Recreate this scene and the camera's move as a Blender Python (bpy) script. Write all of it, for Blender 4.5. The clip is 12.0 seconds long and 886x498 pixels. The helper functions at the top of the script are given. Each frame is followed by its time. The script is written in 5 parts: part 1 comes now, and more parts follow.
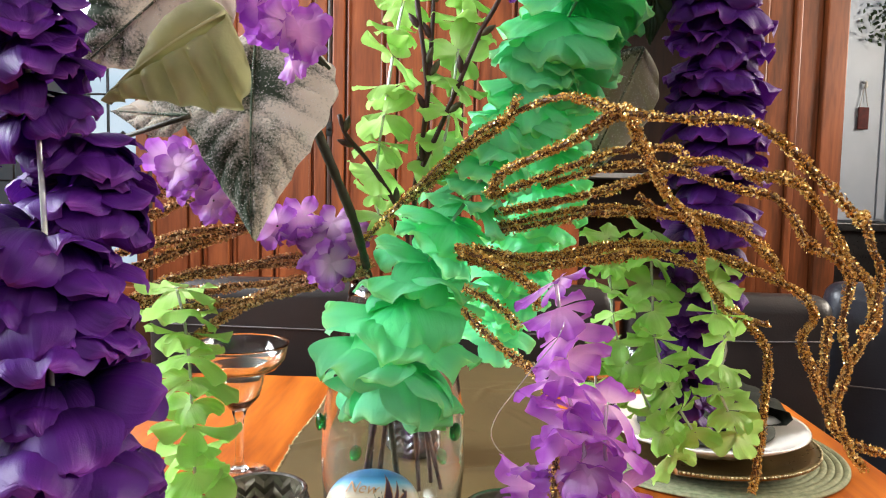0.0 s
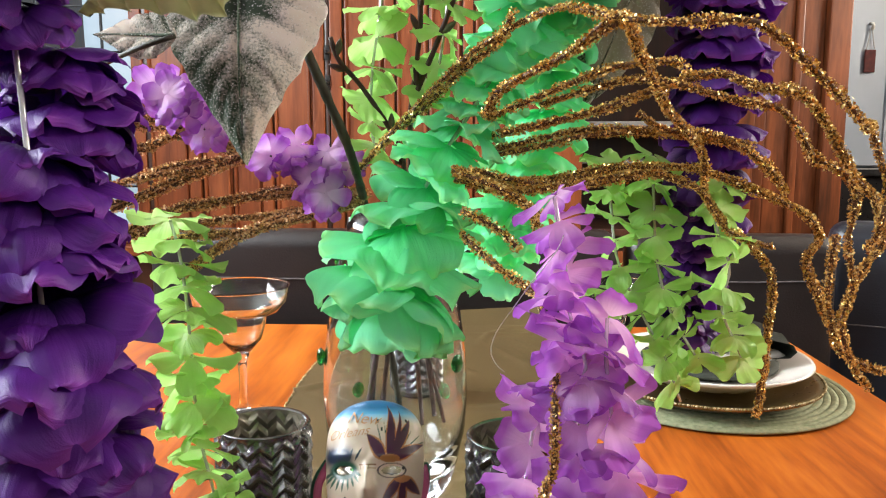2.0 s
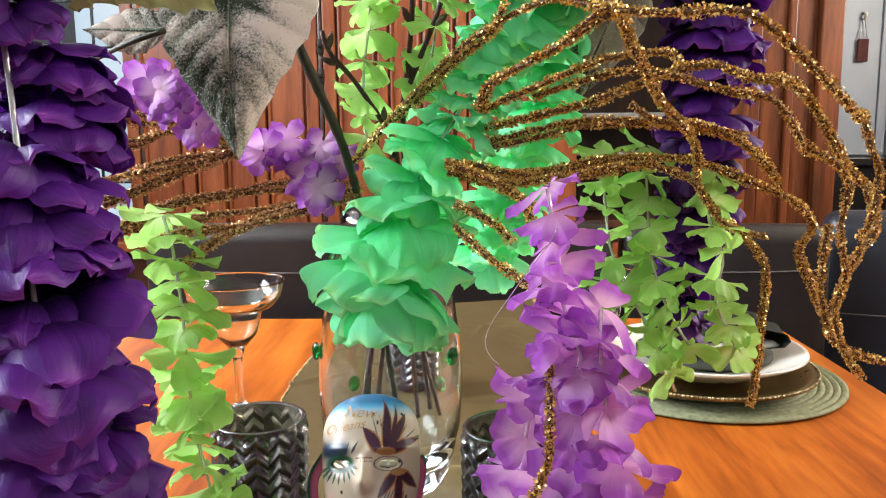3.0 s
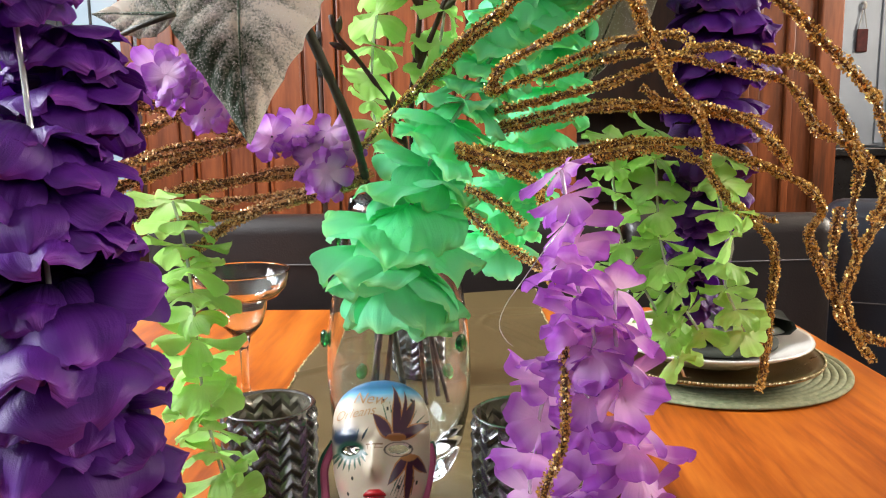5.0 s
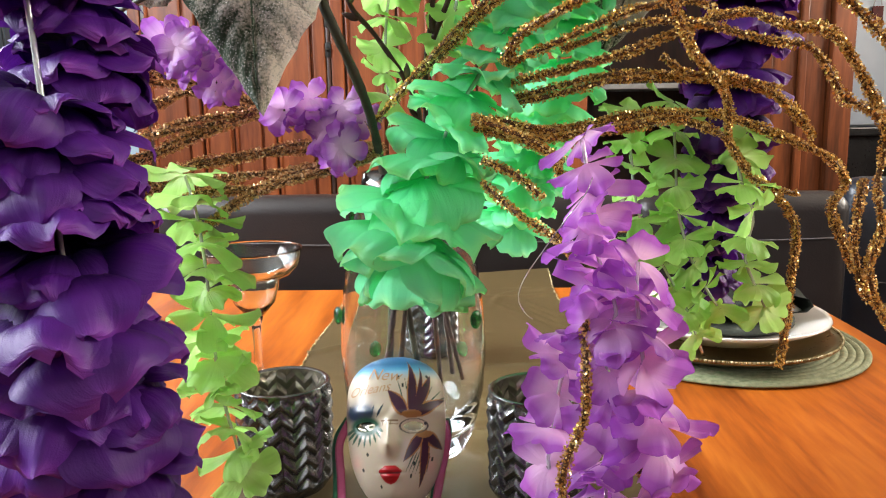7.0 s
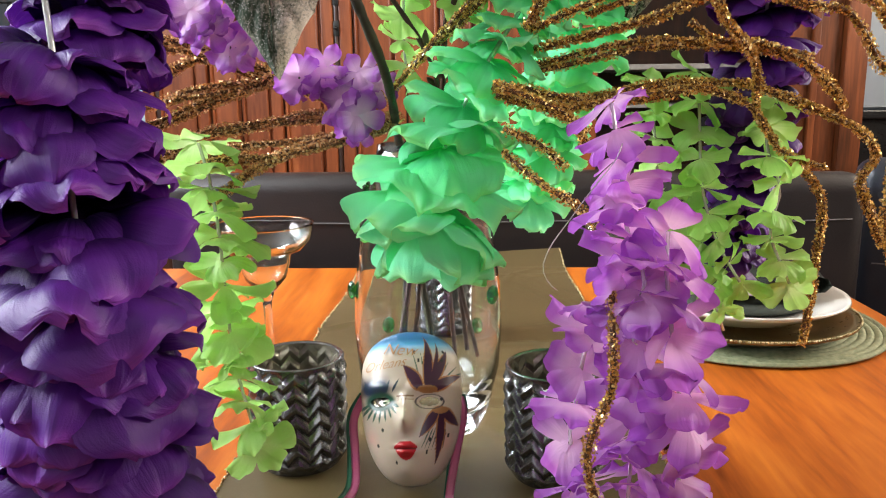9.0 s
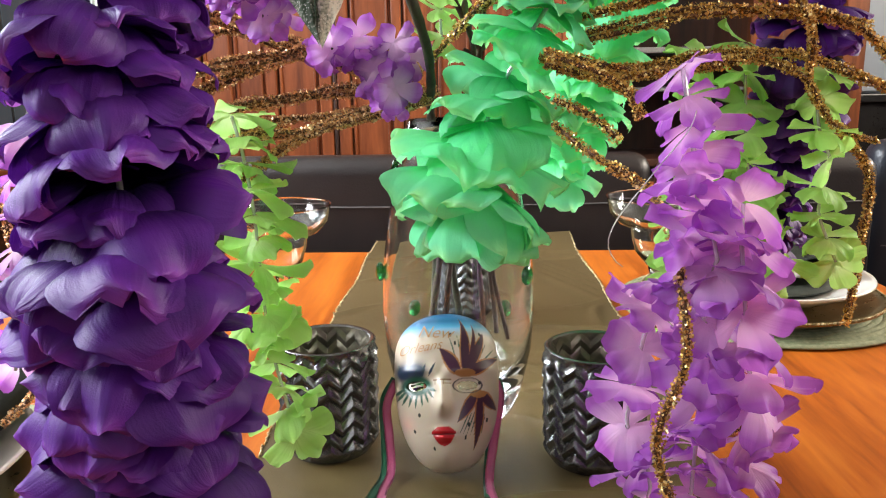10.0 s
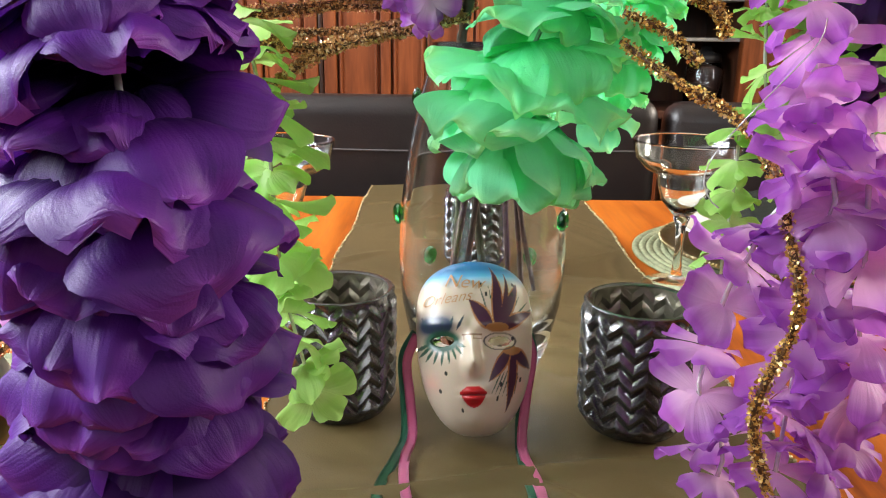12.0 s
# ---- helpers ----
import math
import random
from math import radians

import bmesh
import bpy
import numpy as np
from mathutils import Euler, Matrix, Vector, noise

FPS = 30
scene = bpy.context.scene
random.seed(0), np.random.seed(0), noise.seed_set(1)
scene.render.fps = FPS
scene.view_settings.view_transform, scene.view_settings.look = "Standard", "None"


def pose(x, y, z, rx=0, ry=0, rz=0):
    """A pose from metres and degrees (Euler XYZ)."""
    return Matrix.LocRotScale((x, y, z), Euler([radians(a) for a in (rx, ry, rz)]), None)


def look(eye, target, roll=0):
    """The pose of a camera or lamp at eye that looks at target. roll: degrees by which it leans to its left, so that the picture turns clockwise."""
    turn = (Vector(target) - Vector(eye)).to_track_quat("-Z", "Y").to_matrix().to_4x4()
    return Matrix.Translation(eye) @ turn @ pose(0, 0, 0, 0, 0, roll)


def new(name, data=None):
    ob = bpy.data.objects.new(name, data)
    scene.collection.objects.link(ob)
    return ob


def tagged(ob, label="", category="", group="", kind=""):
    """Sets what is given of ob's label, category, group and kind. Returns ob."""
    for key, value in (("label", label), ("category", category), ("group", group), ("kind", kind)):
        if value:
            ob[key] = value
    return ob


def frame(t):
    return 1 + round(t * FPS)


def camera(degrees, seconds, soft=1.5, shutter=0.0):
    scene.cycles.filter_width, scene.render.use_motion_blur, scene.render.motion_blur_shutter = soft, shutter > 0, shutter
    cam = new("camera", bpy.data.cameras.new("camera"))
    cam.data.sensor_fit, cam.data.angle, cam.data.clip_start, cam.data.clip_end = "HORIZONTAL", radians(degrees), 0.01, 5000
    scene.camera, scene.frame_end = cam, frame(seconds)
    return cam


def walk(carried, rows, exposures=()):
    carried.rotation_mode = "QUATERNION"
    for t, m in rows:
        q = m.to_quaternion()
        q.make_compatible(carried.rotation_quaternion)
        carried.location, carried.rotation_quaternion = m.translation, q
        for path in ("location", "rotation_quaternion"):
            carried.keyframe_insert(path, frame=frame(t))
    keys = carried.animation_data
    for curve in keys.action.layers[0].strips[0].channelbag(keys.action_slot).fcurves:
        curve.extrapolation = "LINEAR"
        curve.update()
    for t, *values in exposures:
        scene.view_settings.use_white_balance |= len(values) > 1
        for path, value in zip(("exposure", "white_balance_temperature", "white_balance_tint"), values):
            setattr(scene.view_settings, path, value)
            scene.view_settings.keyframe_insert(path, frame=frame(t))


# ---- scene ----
cam = camera(60.3, 12.0, soft=1.1)
PATH = [
    (0, (0.289, -0.724, 1.075), (0.226, 1.268, 0.908), 1.2),
    (0.5, (0.29, -0.727, 1.068), (0.219, 1.262, 0.87), 1.1),
    (1, (0.295, -0.722, 1.063), (0.221, 1.263, 0.838), 0.8),
    (1.5, (0.295, -0.717, 1.056), (0.223, 1.266, 0.802), 0.4),
    (2, (0.293, -0.717, 1.052), (0.222, 1.262, 0.777), 0.0),
    (2.5, (0.295, -0.718, 1.051), (0.23, 1.26, 0.763), -0.3),
    (3, (0.294, -0.717, 1.052), (0.235, 1.26, 0.759), -0.5),
    (5, (0.286, -0.717, 1.046), (0.231, 1.258, 0.737), -0.8),
    (5.5, (0.285, -0.713, 1.043), (0.227, 1.26, 0.725), -1.0),
    (6, (0.285, -0.713, 1.043), (0.224, 1.258, 0.714), -1.1),
    (6.5, (0.282, -0.713, 1.041), (0.214, 1.256, 0.701), -1.1),
    (7, (0.281, -0.711, 1.039), (0.203, 1.256, 0.687), -1.1),
    (9, (0.272, -0.701, 1.03), (0.179, 1.257, 0.634), -0.8),
    (9.5, (0.256, -0.693, 1.025), (0.174, 1.263, 0.616), -0.9),
    (10, (0.238, -0.684, 1.021), (0.172, 1.268, 0.591), -0.9),
    (10.5, (0.221, -0.668, 1.016), (0.178, 1.278, 0.557), -0.6),
    (11, (0.209, -0.646, 1.011), (0.189, 1.291, 0.517), -0.2),
    (11.5, (0.204, -0.631, 1.005), (0.193, 1.298, 0.477), 0.3),
    (12, (0.202, -0.628, 1.001), (0.197, 1.294, 0.446), 0.8),
]
EXPOSURE = 0.94
walk(cam, [(t, look(eye, target, roll)) for t, eye, target, roll in PATH], exposures=[(0.0, EXPOSURE), (12.0, EXPOSURE)])
LEFT_W, RIGHT_W, REAR_W, FAR_W, KIT_W = 92.0, 78.0, 6.0, 4.0, 1.6

# ---------------------------------------------------------------- light
world = bpy.data.worlds.new("sky_world")
scene.world = world
world.use_nodes = True
wn = world.node_tree.nodes
sky = wn.new("ShaderNodeTexSky")
sky.sky_type = 'NISHITA'
sky.sun_disc = False
sky.sun_elevation, sky.sun_rotation = radians(38), radians(250)
wn["Background"].inputs["Strength"].default_value = 0.12
world.node_tree.links.new(sky.outputs["Color"], wn["Background"].inputs["Color"])


def area(name, m, sx, sy, watts, colour):
    lamp = bpy.data.lights.new(name, 'AREA')
    lamp.shape, lamp.size, lamp.size_y, lamp.energy, lamp.color = 'RECTANGLE', sx, sy, watts, colour
    ob = new(name, lamp)
    ob.matrix_world = m
    return ob


# far lamp: the leaded window; left, right, rear: assumed unseen windows; kitchen: added fill
# left and right lamps hang high, added to brighten the tops from above
area("daylight_left", look((-1.93, 0.05, 2.08), (0.2, -0.1, 2.0)), 2.2, 0.8, LEFT_W, (0.89, 0.94, 1.0))
area("fill_right", look((3.43, 0.7, 2.10), (0.3, 0.1, 2.0)), 2.2, 0.8, RIGHT_W, (1.0, 0.89, 0.75))
area("fill_rear", look((0.7, -2.72, 2.05), (0.3, 0, 1.0)), 1.4, 0.9, REAR_W, (1.0, 0.95, 0.87))
area("daylight_far", look((-1.53, 2.60, 1.99), (-0.2, 0, 0.95)), 0.68, 0.45, FAR_W, (0.90, 0.95, 1.0))
area("fill_kitchen", look((2.2, 3.0, 2.55), (2.2, 2.9, 0.9)), 0.5, 0.4, KIT_W, (0.95, 0.97, 1.0))


# ---------------------------------------------------------------- materials
def material(name):
    m = bpy.data.materials.new(name)
    m.use_nodes = True
    return m, m.node_tree.nodes, m.node_tree.links, m.node_tree.nodes["Principled BSDF"]


def ramp(nodes, stops):
    r = nodes.new("ShaderNodeValToRGB")
    e = r.color_ramp.elements
    e[0].position, e[0].color = stops[0][0], (*stops[0][1], 1)
    e[1].position, e[1].color = stops[-1][0], (*stops[-1][1], 1)
    for p, c in stops[1:-1]:
        e.new(p).color = (*c, 1)
    return r


def noise_tex(nodes, links, scale, detail=4, stretch=None, source="Object"):
    tc = nodes.new("ShaderNodeTexCoord")
    n = nodes.new("ShaderNodeTexNoise")
    n.inputs["Scale"].default_value, n.inputs["Detail"].default_value = scale, detail
    if stretch:
        mp = nodes.new("ShaderNodeMapping")
        mp.inputs["Scale"].default_value = stretch
        links.new(tc.outputs[source], mp.inputs["Vector"])
        links.new(mp.outputs["Vector"], n.inputs["Vector"])
    else:
        links.new(tc.outputs[source], n.inputs["Vector"])
    return n


def bump(nodes, links, height, bsdf, strength, distance):
    b = nodes.new("ShaderNodeBump")
    b.inputs["Strength"].default_value, b.inputs["Distance"].default_value = strength, distance
    links.new(height, b.inputs["Height"])
    links.new(b.outputs["Normal"], bsdf.inputs["Normal"])
    return b


def surface(name, c1, c2, scale=20, rough=0.5, metal=0.0, stretch=None, bumps=(0.3, 0.001), fine=None, coat=0.0, sheen=0.0):
    """A mottled surface: two colours mixed by noise, with relief and uneven gloss."""
    m, n, l, b = material(name)
    t = noise_tex(n, l, scale, 6, stretch)
    r = ramp(n, [(0.3, c1), (0.7, c2)])
    l.new(t.outputs["Fac"], r.inputs["Fac"])
    l.new(r.outputs["Color"], b.inputs["Base Color"])
    f = noise_tex(n, l, fine or scale * 6, 3, stretch)
    mr = n.new("ShaderNodeMapRange")
    mr.inputs["To Min"].default_value, mr.inputs["To Max"].default_value = max(0.02, rough - 0.08), rough + 0.08
    l.new(f.outputs["Fac"], mr.inputs["Value"])
    l.new(mr.outputs["Result"], b.inputs["Roughness"])
    b.inputs["Metallic"].default_value = metal
    b.inputs["Coat Weight"].default_value = coat
    b.inputs["Sheen Weight"].default_value = sheen
    if bumps:
        bump(n, l, f.outputs["Fac"], b, *bumps)
    return m


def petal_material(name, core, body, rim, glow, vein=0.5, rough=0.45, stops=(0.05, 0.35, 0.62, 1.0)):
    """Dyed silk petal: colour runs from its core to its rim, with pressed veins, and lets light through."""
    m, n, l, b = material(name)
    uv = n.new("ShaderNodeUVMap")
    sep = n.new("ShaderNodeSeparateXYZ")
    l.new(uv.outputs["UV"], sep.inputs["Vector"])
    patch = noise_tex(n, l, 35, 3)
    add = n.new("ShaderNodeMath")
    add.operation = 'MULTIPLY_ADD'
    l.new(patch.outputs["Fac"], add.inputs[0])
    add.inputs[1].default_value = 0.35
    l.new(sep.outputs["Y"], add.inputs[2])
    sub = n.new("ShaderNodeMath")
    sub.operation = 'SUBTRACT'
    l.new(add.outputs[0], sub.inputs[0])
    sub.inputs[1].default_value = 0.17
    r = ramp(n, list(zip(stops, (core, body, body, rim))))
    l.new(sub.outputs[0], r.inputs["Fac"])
    info = n.new("ShaderNodeObjectInfo")
    hsv = n.new("ShaderNodeHueSaturation")
    mr = n.new("ShaderNodeMapRange")
    mr.inputs["To Min"].default_value, mr.inputs["To Max"].default_value = 0.82, 1.18
    l.new(info.outputs["Random"], mr.inputs["Value"])
    l.new(mr.outputs["Result"], hsv.inputs["Value"])
    l.new(r.outputs["Color"], hsv.inputs["Color"])
    l.new(hsv.outputs["Color"], b.inputs["Base Color"])
    b.inputs["Roughness"].default_value = rough
    b.inputs["Specular IOR Level"].default_value = 0.3
    mp = n.new("ShaderNodeMapping")
    mp.inputs["Scale"].default_value = (9, 0.7, 1)
    l.new(uv.outputs["UV"], mp.inputs["Vector"])
    v = n.new("ShaderNodeTexNoise")
    v.inputs["Scale"].default_value, v.inputs["Detail"].default_value = 1.0, 3
    l.new(mp.outputs["Vector"], v.inputs["Vector"])
    weave = noise_tex(n, l, 1600, 2)
    mixh = n.new("ShaderNodeMath")
    mixh.operation = 'MULTIPLY_ADD'
    l.new(weave.outputs["Fac"], mixh.inputs[0])
    mixh.inputs[1].default_value = 0.12
    l.new(v.outputs["Fac"], mixh.inputs[2])
    bp = bump(n, l, mixh.outputs[0], b, vein, 0.0014)
    tr = n.new("ShaderNodeBsdfTranslucent")
    l.new(hsv.outputs["Color"], tr.inputs["Color"])
    l.new(bp.outputs["Normal"], tr.inputs["Normal"])
    mix = n.new("ShaderNodeMixShader")
    mix.inputs["Fac"].default_value = glow
    l.new(b.outputs["BSDF"], mix.inputs[1])
    l.new(tr.outputs["BSDF"], mix.inputs[2])
    l.new(mix.outputs["Shader"], n["Material Output"].inputs["Surface"])
    return m


def glass(name, colour, rough=0.0, ior=1.45):
    m, n, l, b = material(name)
    b.inputs["Base Color"].default_value = (*colour, 1)
    b.inputs["Transmission Weight"].default_value = 1.0
    b.inputs["Roughness"].default_value = rough
    b.inputs["IOR"].default_value = ior
    return m


def wood(name, c1, c2, c3, axis, rough=0.3, coat=0.3, scale=1.0, spec=0.5):
    """Stained wood with long grain along one axis."""
    m, n, l, b = material(name)
    st = [9 * scale, 9 * scale, 9 * scale]
    st[axis] = 0.9 * scale
    info = n.new("ShaderNodeObjectInfo")
    tc = n.new("ShaderNodeTexCoord")
    off = n.new("ShaderNodeVectorMath")
    off.operation = 'ADD'
    mul = n.new("ShaderNodeMath")
    mul.operation = 'MULTIPLY'
    mul.inputs[1].default_value = 7.0
    l.new(info.outputs["Random"], mul.inputs[0])
    l.new(tc.outputs["Object"], off.inputs[0])
    l.new(mul.outputs[0], off.inputs[1])
    mp = n.new("ShaderNodeMapping")
    mp.inputs["Scale"].default_value = st
    l.new(off.outputs["Vector"], mp.inputs["Vector"])
    a = n.new("ShaderNodeTexNoise")
    a.inputs["Scale"].default_value, a.inputs["Detail"].default_value, a.inputs["Distortion"].default_value = 2.2, 8, 0.8
    l.new(mp.outputs["Vector"], a.inputs["Vector"])
    g = n.new("ShaderNodeTexNoise")
    g.inputs["Scale"].default_value, g.inputs["Detail"].default_value = 16, 5
    l.new(mp.outputs["Vector"], g.inputs["Vector"])
    mx = n.new("ShaderNodeMath")
    mx.operation = 'MULTIPLY_ADD'
    l.new(g.outputs["Fac"], mx.inputs[0])
    mx.inputs[1].default_value = 0.4
    l.new(a.outputs["Fac"], mx.inputs[2])
    r = ramp(n, [(0.45, c1), (0.68, c2), (0.92, c3)])
    l.new(mx.outputs[0], r.inputs["Fac"])
    l.new(r.outputs["Color"], b.inputs["Base Color"])
    mr = n.new("ShaderNodeMapRange")
    mr.inputs["To Min"].default_value, mr.inputs["To Max"].default_value = rough - 0.07, rough + 0.12
    l.new(g.outputs["Fac"], mr.inputs["Value"])
    l.new(mr.outputs["Result"], b.inputs["Roughness"])
    b.inputs["Coat Weight"].default_value = coat
    b.inputs["Coat Roughness"].default_value = 0.2
    b.inputs["Specular IOR Level"].default_value = spec
    bump(n, l, g.outputs["Fac"], b, 0.15, 0.001)
    return m


def glitter(name, dark, mid, light, metal=1.0, rough=0.28):
    """Loose metal flakes: each island has its own tone."""
    m, n, l, b = material(name)
    geo = n.new("ShaderNodeNewGeometry")
    r = ramp(n, [(0.0, dark), (0.55, mid), (1.0, light)])
    l.new(geo.outputs["Random Per Island"], r.inputs["Fac"])
    l.new(r.outputs["Color"], b.inputs["Base Color"])
    b.inputs["Metallic"].default_value = metal
    b.inputs["Roughness"].default_value = rough
    return m


def frosted_leaf_material(name, under, frost, low, high, patch=28):
    """Leaf cloth dusted with fine frost; its better-lit half and the glints are put into the colour."""
    m, n, l, b = material(name)
    big = noise_tex(n, l, patch, 5)
    fine = noise_tex(n, l, 650, 4)
    add = n.new("ShaderNodeMath")
    add.operation = 'MULTIPLY_ADD'
    l.new(fine.outputs["Fac"], add.inputs[0])
    add.inputs[1].default_value = 0.45
    l.new(big.outputs["Fac"], add.inputs[2])
    uv = n.new("ShaderNodeUVMap")
    sep = n.new("ShaderNodeSeparateXYZ")
    l.new(uv.outputs["UV"], sep.inputs["Vector"])
    ridge = n.new("ShaderNodeMath")
    ridge.operation = 'MULTIPLY_ADD'
    l.new(sep.outputs["Y"], ridge.inputs[0])
    ridge.inputs[1].default_value = 0.10
    l.new(add.outputs[0], ridge.inputs[2])
    # one half paler: the side of the leaf that catches light, painted in
    half = n.new("ShaderNodeMath")
    half.operation = 'MULTIPLY_ADD'
    l.new(sep.outputs["X"], half.inputs[0])
    half.inputs[1].default_value = 0.20
    l.new(ridge.outputs[0], half.inputs[2])
    r = ramp(n, [(low + 0.36, under), (high + 0.36, frost)])
    l.new(half.outputs[0], r.inputs["Fac"])
    l.new(r.outputs["Color"], b.inputs["Base Color"])
    v = n.new("ShaderNodeTexVoronoi")
    v.inputs["Scale"].default_value = 1900
    tc = n.new("ShaderNodeTexCoord")
    l.new(tc.outputs["Object"], v.inputs["Vector"])
    sp = n.new("ShaderNodeMath")
    sp.operation = 'GREATER_THAN'
    sp.inputs[1].default_value = 0.96
    sepc = n.new("ShaderNodeSeparateColor")
    l.new(v.outputs["Color"], sepc.inputs["Color"])
    l.new(sepc.outputs["Red"], sp.inputs[0])
    # white specks painted for the glints of the glitter
    lit = n.new("ShaderNodeMix")
    lit.data_type = 'RGBA'
    l.new(sp.outputs[0], lit.inputs["Factor"])
    l.new(r.outputs["Color"], lit.inputs["A"])
    lit.inputs["B"].default_value = (0.9, 0.88, 0.82, 1)
    l.new(lit.outputs["Result"], b.inputs["Base Color"])
    mr = n.new("ShaderNodeMapRange")
    mr.inputs["To Min"].default_value, mr.inputs["To Max"].default_value = 0.75, 0.2
    l.new(sp.outputs[0], mr.inputs["Value"])
    l.new(mr.outputs["Result"], b.inputs["Roughness"])
    bump(n, l, v.outputs["Distance"], b, 0.5, 0.0007)
    return m


# purple rim paled for lit petal edges, core near black for shaded roots
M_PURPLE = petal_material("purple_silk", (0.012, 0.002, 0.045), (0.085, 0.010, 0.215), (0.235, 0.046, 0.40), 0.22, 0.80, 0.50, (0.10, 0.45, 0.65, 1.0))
M_GREEN = petal_material("green_silk", (0.12, 0.72, 0.38), (0.25, 0.86, 0.47), (0.52, 0.95, 0.43), 0.60, 0.9, 0.42, (0.05, 0.35, 0.60, 1.0))
M_LIME = petal_material("lime_silk", (0.68, 0.86, 0.42), (0.47, 0.79, 0.22), (0.56, 0.85, 0.27), 0.55, 0.45, 0.45)
M_LAVENDER = petal_material("lavender_silk", (0.92, 0.62, 0.90), (0.50, 0.155, 0.66), (0.40, 0.10, 0.60), 0.55, 0.35, 0.42, (0.14, 0.52, 0.70, 1.0))
M_STRAW = surface("milky_plastic", (0.75, 0.76, 0.74), (0.85, 0.86, 0.84), 60, 0.2, bumps=None)
M_STRAW.node_tree.nodes["Principled BSDF"].inputs["Transmission Weight"].default_value = 0.55
M_GOLD = glitter("gold_flakes", (0.34, 0.15, 0.025), (0.92, 0.60, 0.16), (1.0, 0.86, 0.44), 0.7, 0.34)
M_COPPER = glitter("copper_flakes", (0.42, 0.20, 0.07), (0.88, 0.52, 0.22), (1.0, 0.82, 0.52), 0.55, 0.38)
M_WIRE = surface("brown_wire", (0.06, 0.025, 0.01), (0.16, 0.07, 0.02), 200, 0.6)
M_TABLE = wood("honey_table_wood", (0.16, 0.030, 0.004), (0.37, 0.090, 0.010), (0.52, 0.155, 0.02), 1, 0.40, 0.0, 1.0, 0.12)
M_PANEL = wood("red_brown_panelling", (0.10, 0.024, 0.007), (0.22, 0.056, 0.016), (0.32, 0.09, 0.026), 2, 0.40, 0.05, 0.7, 0.3)
M_POST = wood("dark_orange_door_post", (0.05, 0.014, 0.004), (0.13, 0.034, 0.009), (0.22, 0.06, 0.016), 2, 0.35, 0.1, 0.7, 0.35)
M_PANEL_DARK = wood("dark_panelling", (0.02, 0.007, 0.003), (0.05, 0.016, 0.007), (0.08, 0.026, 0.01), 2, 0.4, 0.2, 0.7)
M_FLOOR = wood("floor_boards", (0.06, 0.025, 0.01), (0.13, 0.06, 0.025), (0.2, 0.1, 0.045), 1, 0.4, 0.2, 0.6)
M_LEATHER = surface("dark_leather", (0.012, 0.009, 0.009), (0.024, 0.018, 0.017), 8, 0.38, bumps=(0.35, 0.0012), fine=260)
M_LEATHER2 = surface("blue_black_leather", (0.012, 0.014, 0.02), (0.024, 0.028, 0.04), 8, 0.36, bumps=(0.35, 0.0012), fine=260)
M_THREAD = surface("grey_seam_thread", (0.10, 0.09, 0.09), (0.16, 0.15, 0.15), 300, 0.7)
M_RUNNER = surface("olive_satin", (0.078, 0.055, 0.021), (0.108, 0.077, 0.030), 5, 0.46, bumps=(0.25, 0.0006), fine=900)
M_RUNNER.node_tree.nodes["Principled BSDF"].inputs["Specular IOR Level"].default_value = 0.4
M_BEAD = glitter("pale_gold_beads", (0.22, 0.17, 0.08), (0.42, 0.34, 0.18), (0.66, 0.57, 0.36), 0.8, 0.4)
M_PLASTER = surface("white_ceiling_plaster", (0.74, 0.72, 0.68), (0.80, 0.78, 0.74), 3, 0.8, bumps=(0.2, 0.001), fine=90)
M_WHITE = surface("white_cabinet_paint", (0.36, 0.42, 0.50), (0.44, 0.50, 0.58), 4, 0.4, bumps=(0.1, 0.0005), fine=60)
M_CHINA = surface("white_china", (0.72, 0.69, 0.62), (0.78, 0.75, 0.69), 12, 0.18, bumps=None, coat=0.4)
M_CHARGER = surface("bronze_gold_charger", (0.20, 0.145, 0.05), (0.30, 0.225, 0.09), 14, 0.3, 0.9, bumps=(0.1, 0.0004))
M_MAT = surface("sage_woven_mat", (0.17, 0.19, 0.10), (0.30, 0.31, 0.18), 160, 0.8, bumps=(0.6, 0.001), fine=700)
M_NAPKIN = surface("dark_green_napkin", (0.014, 0.018, 0.012), (0.03, 0.036, 0.024), 60, 0.8, bumps=(0.4, 0.0006), fine=900)
M_GLASS = glass("clear_glass", (0.95, 0.985, 1.0))
M_GLASS_TEAL = glass("teal_tinted_glass", (0.95, 0.998, 0.995), 0.0, 1.42)
M_PANE = glass("window_glass", (1, 1, 1), 0.0, 1.02)
M_GEM = glass("green_gem_glass", (0.03, 0.45, 0.10), 0.05, 1.55)
M_SMOKE = surface("smoked_mercury_glass", (0.05, 0.05, 0.051), (0.16, 0.16, 0.155), 130, 0.22, 0.75, bumps=(0.3, 0.0006), fine=380, coat=0.5)
# paler copy of the smoked glass, standing for light that passes through to the inside
M_SMOKE_IN = surface("lit_mercury_inside", (0.13, 0.12, 0.09), (0.32, 0.29, 0.22), 70, 0.2, 0.6, bumps=(0.25, 0.0006), fine=420)
M_STEM = surface("dark_green_bark", (0.018, 0.02, 0.008), (0.045, 0.045, 0.02), 120, 0.6, bumps=(0.5, 0.001))
M_TWIG = surface("purple_brown_bark", (0.03, 0.014, 0.010), (0.07, 0.035, 0.022), 160, 0.55, bumps=(0.5, 0.001))
M_BUD = surface("grey_green_bud", (0.06, 0.07, 0.03), (0.12, 0.11, 0.06), 200, 0.6)
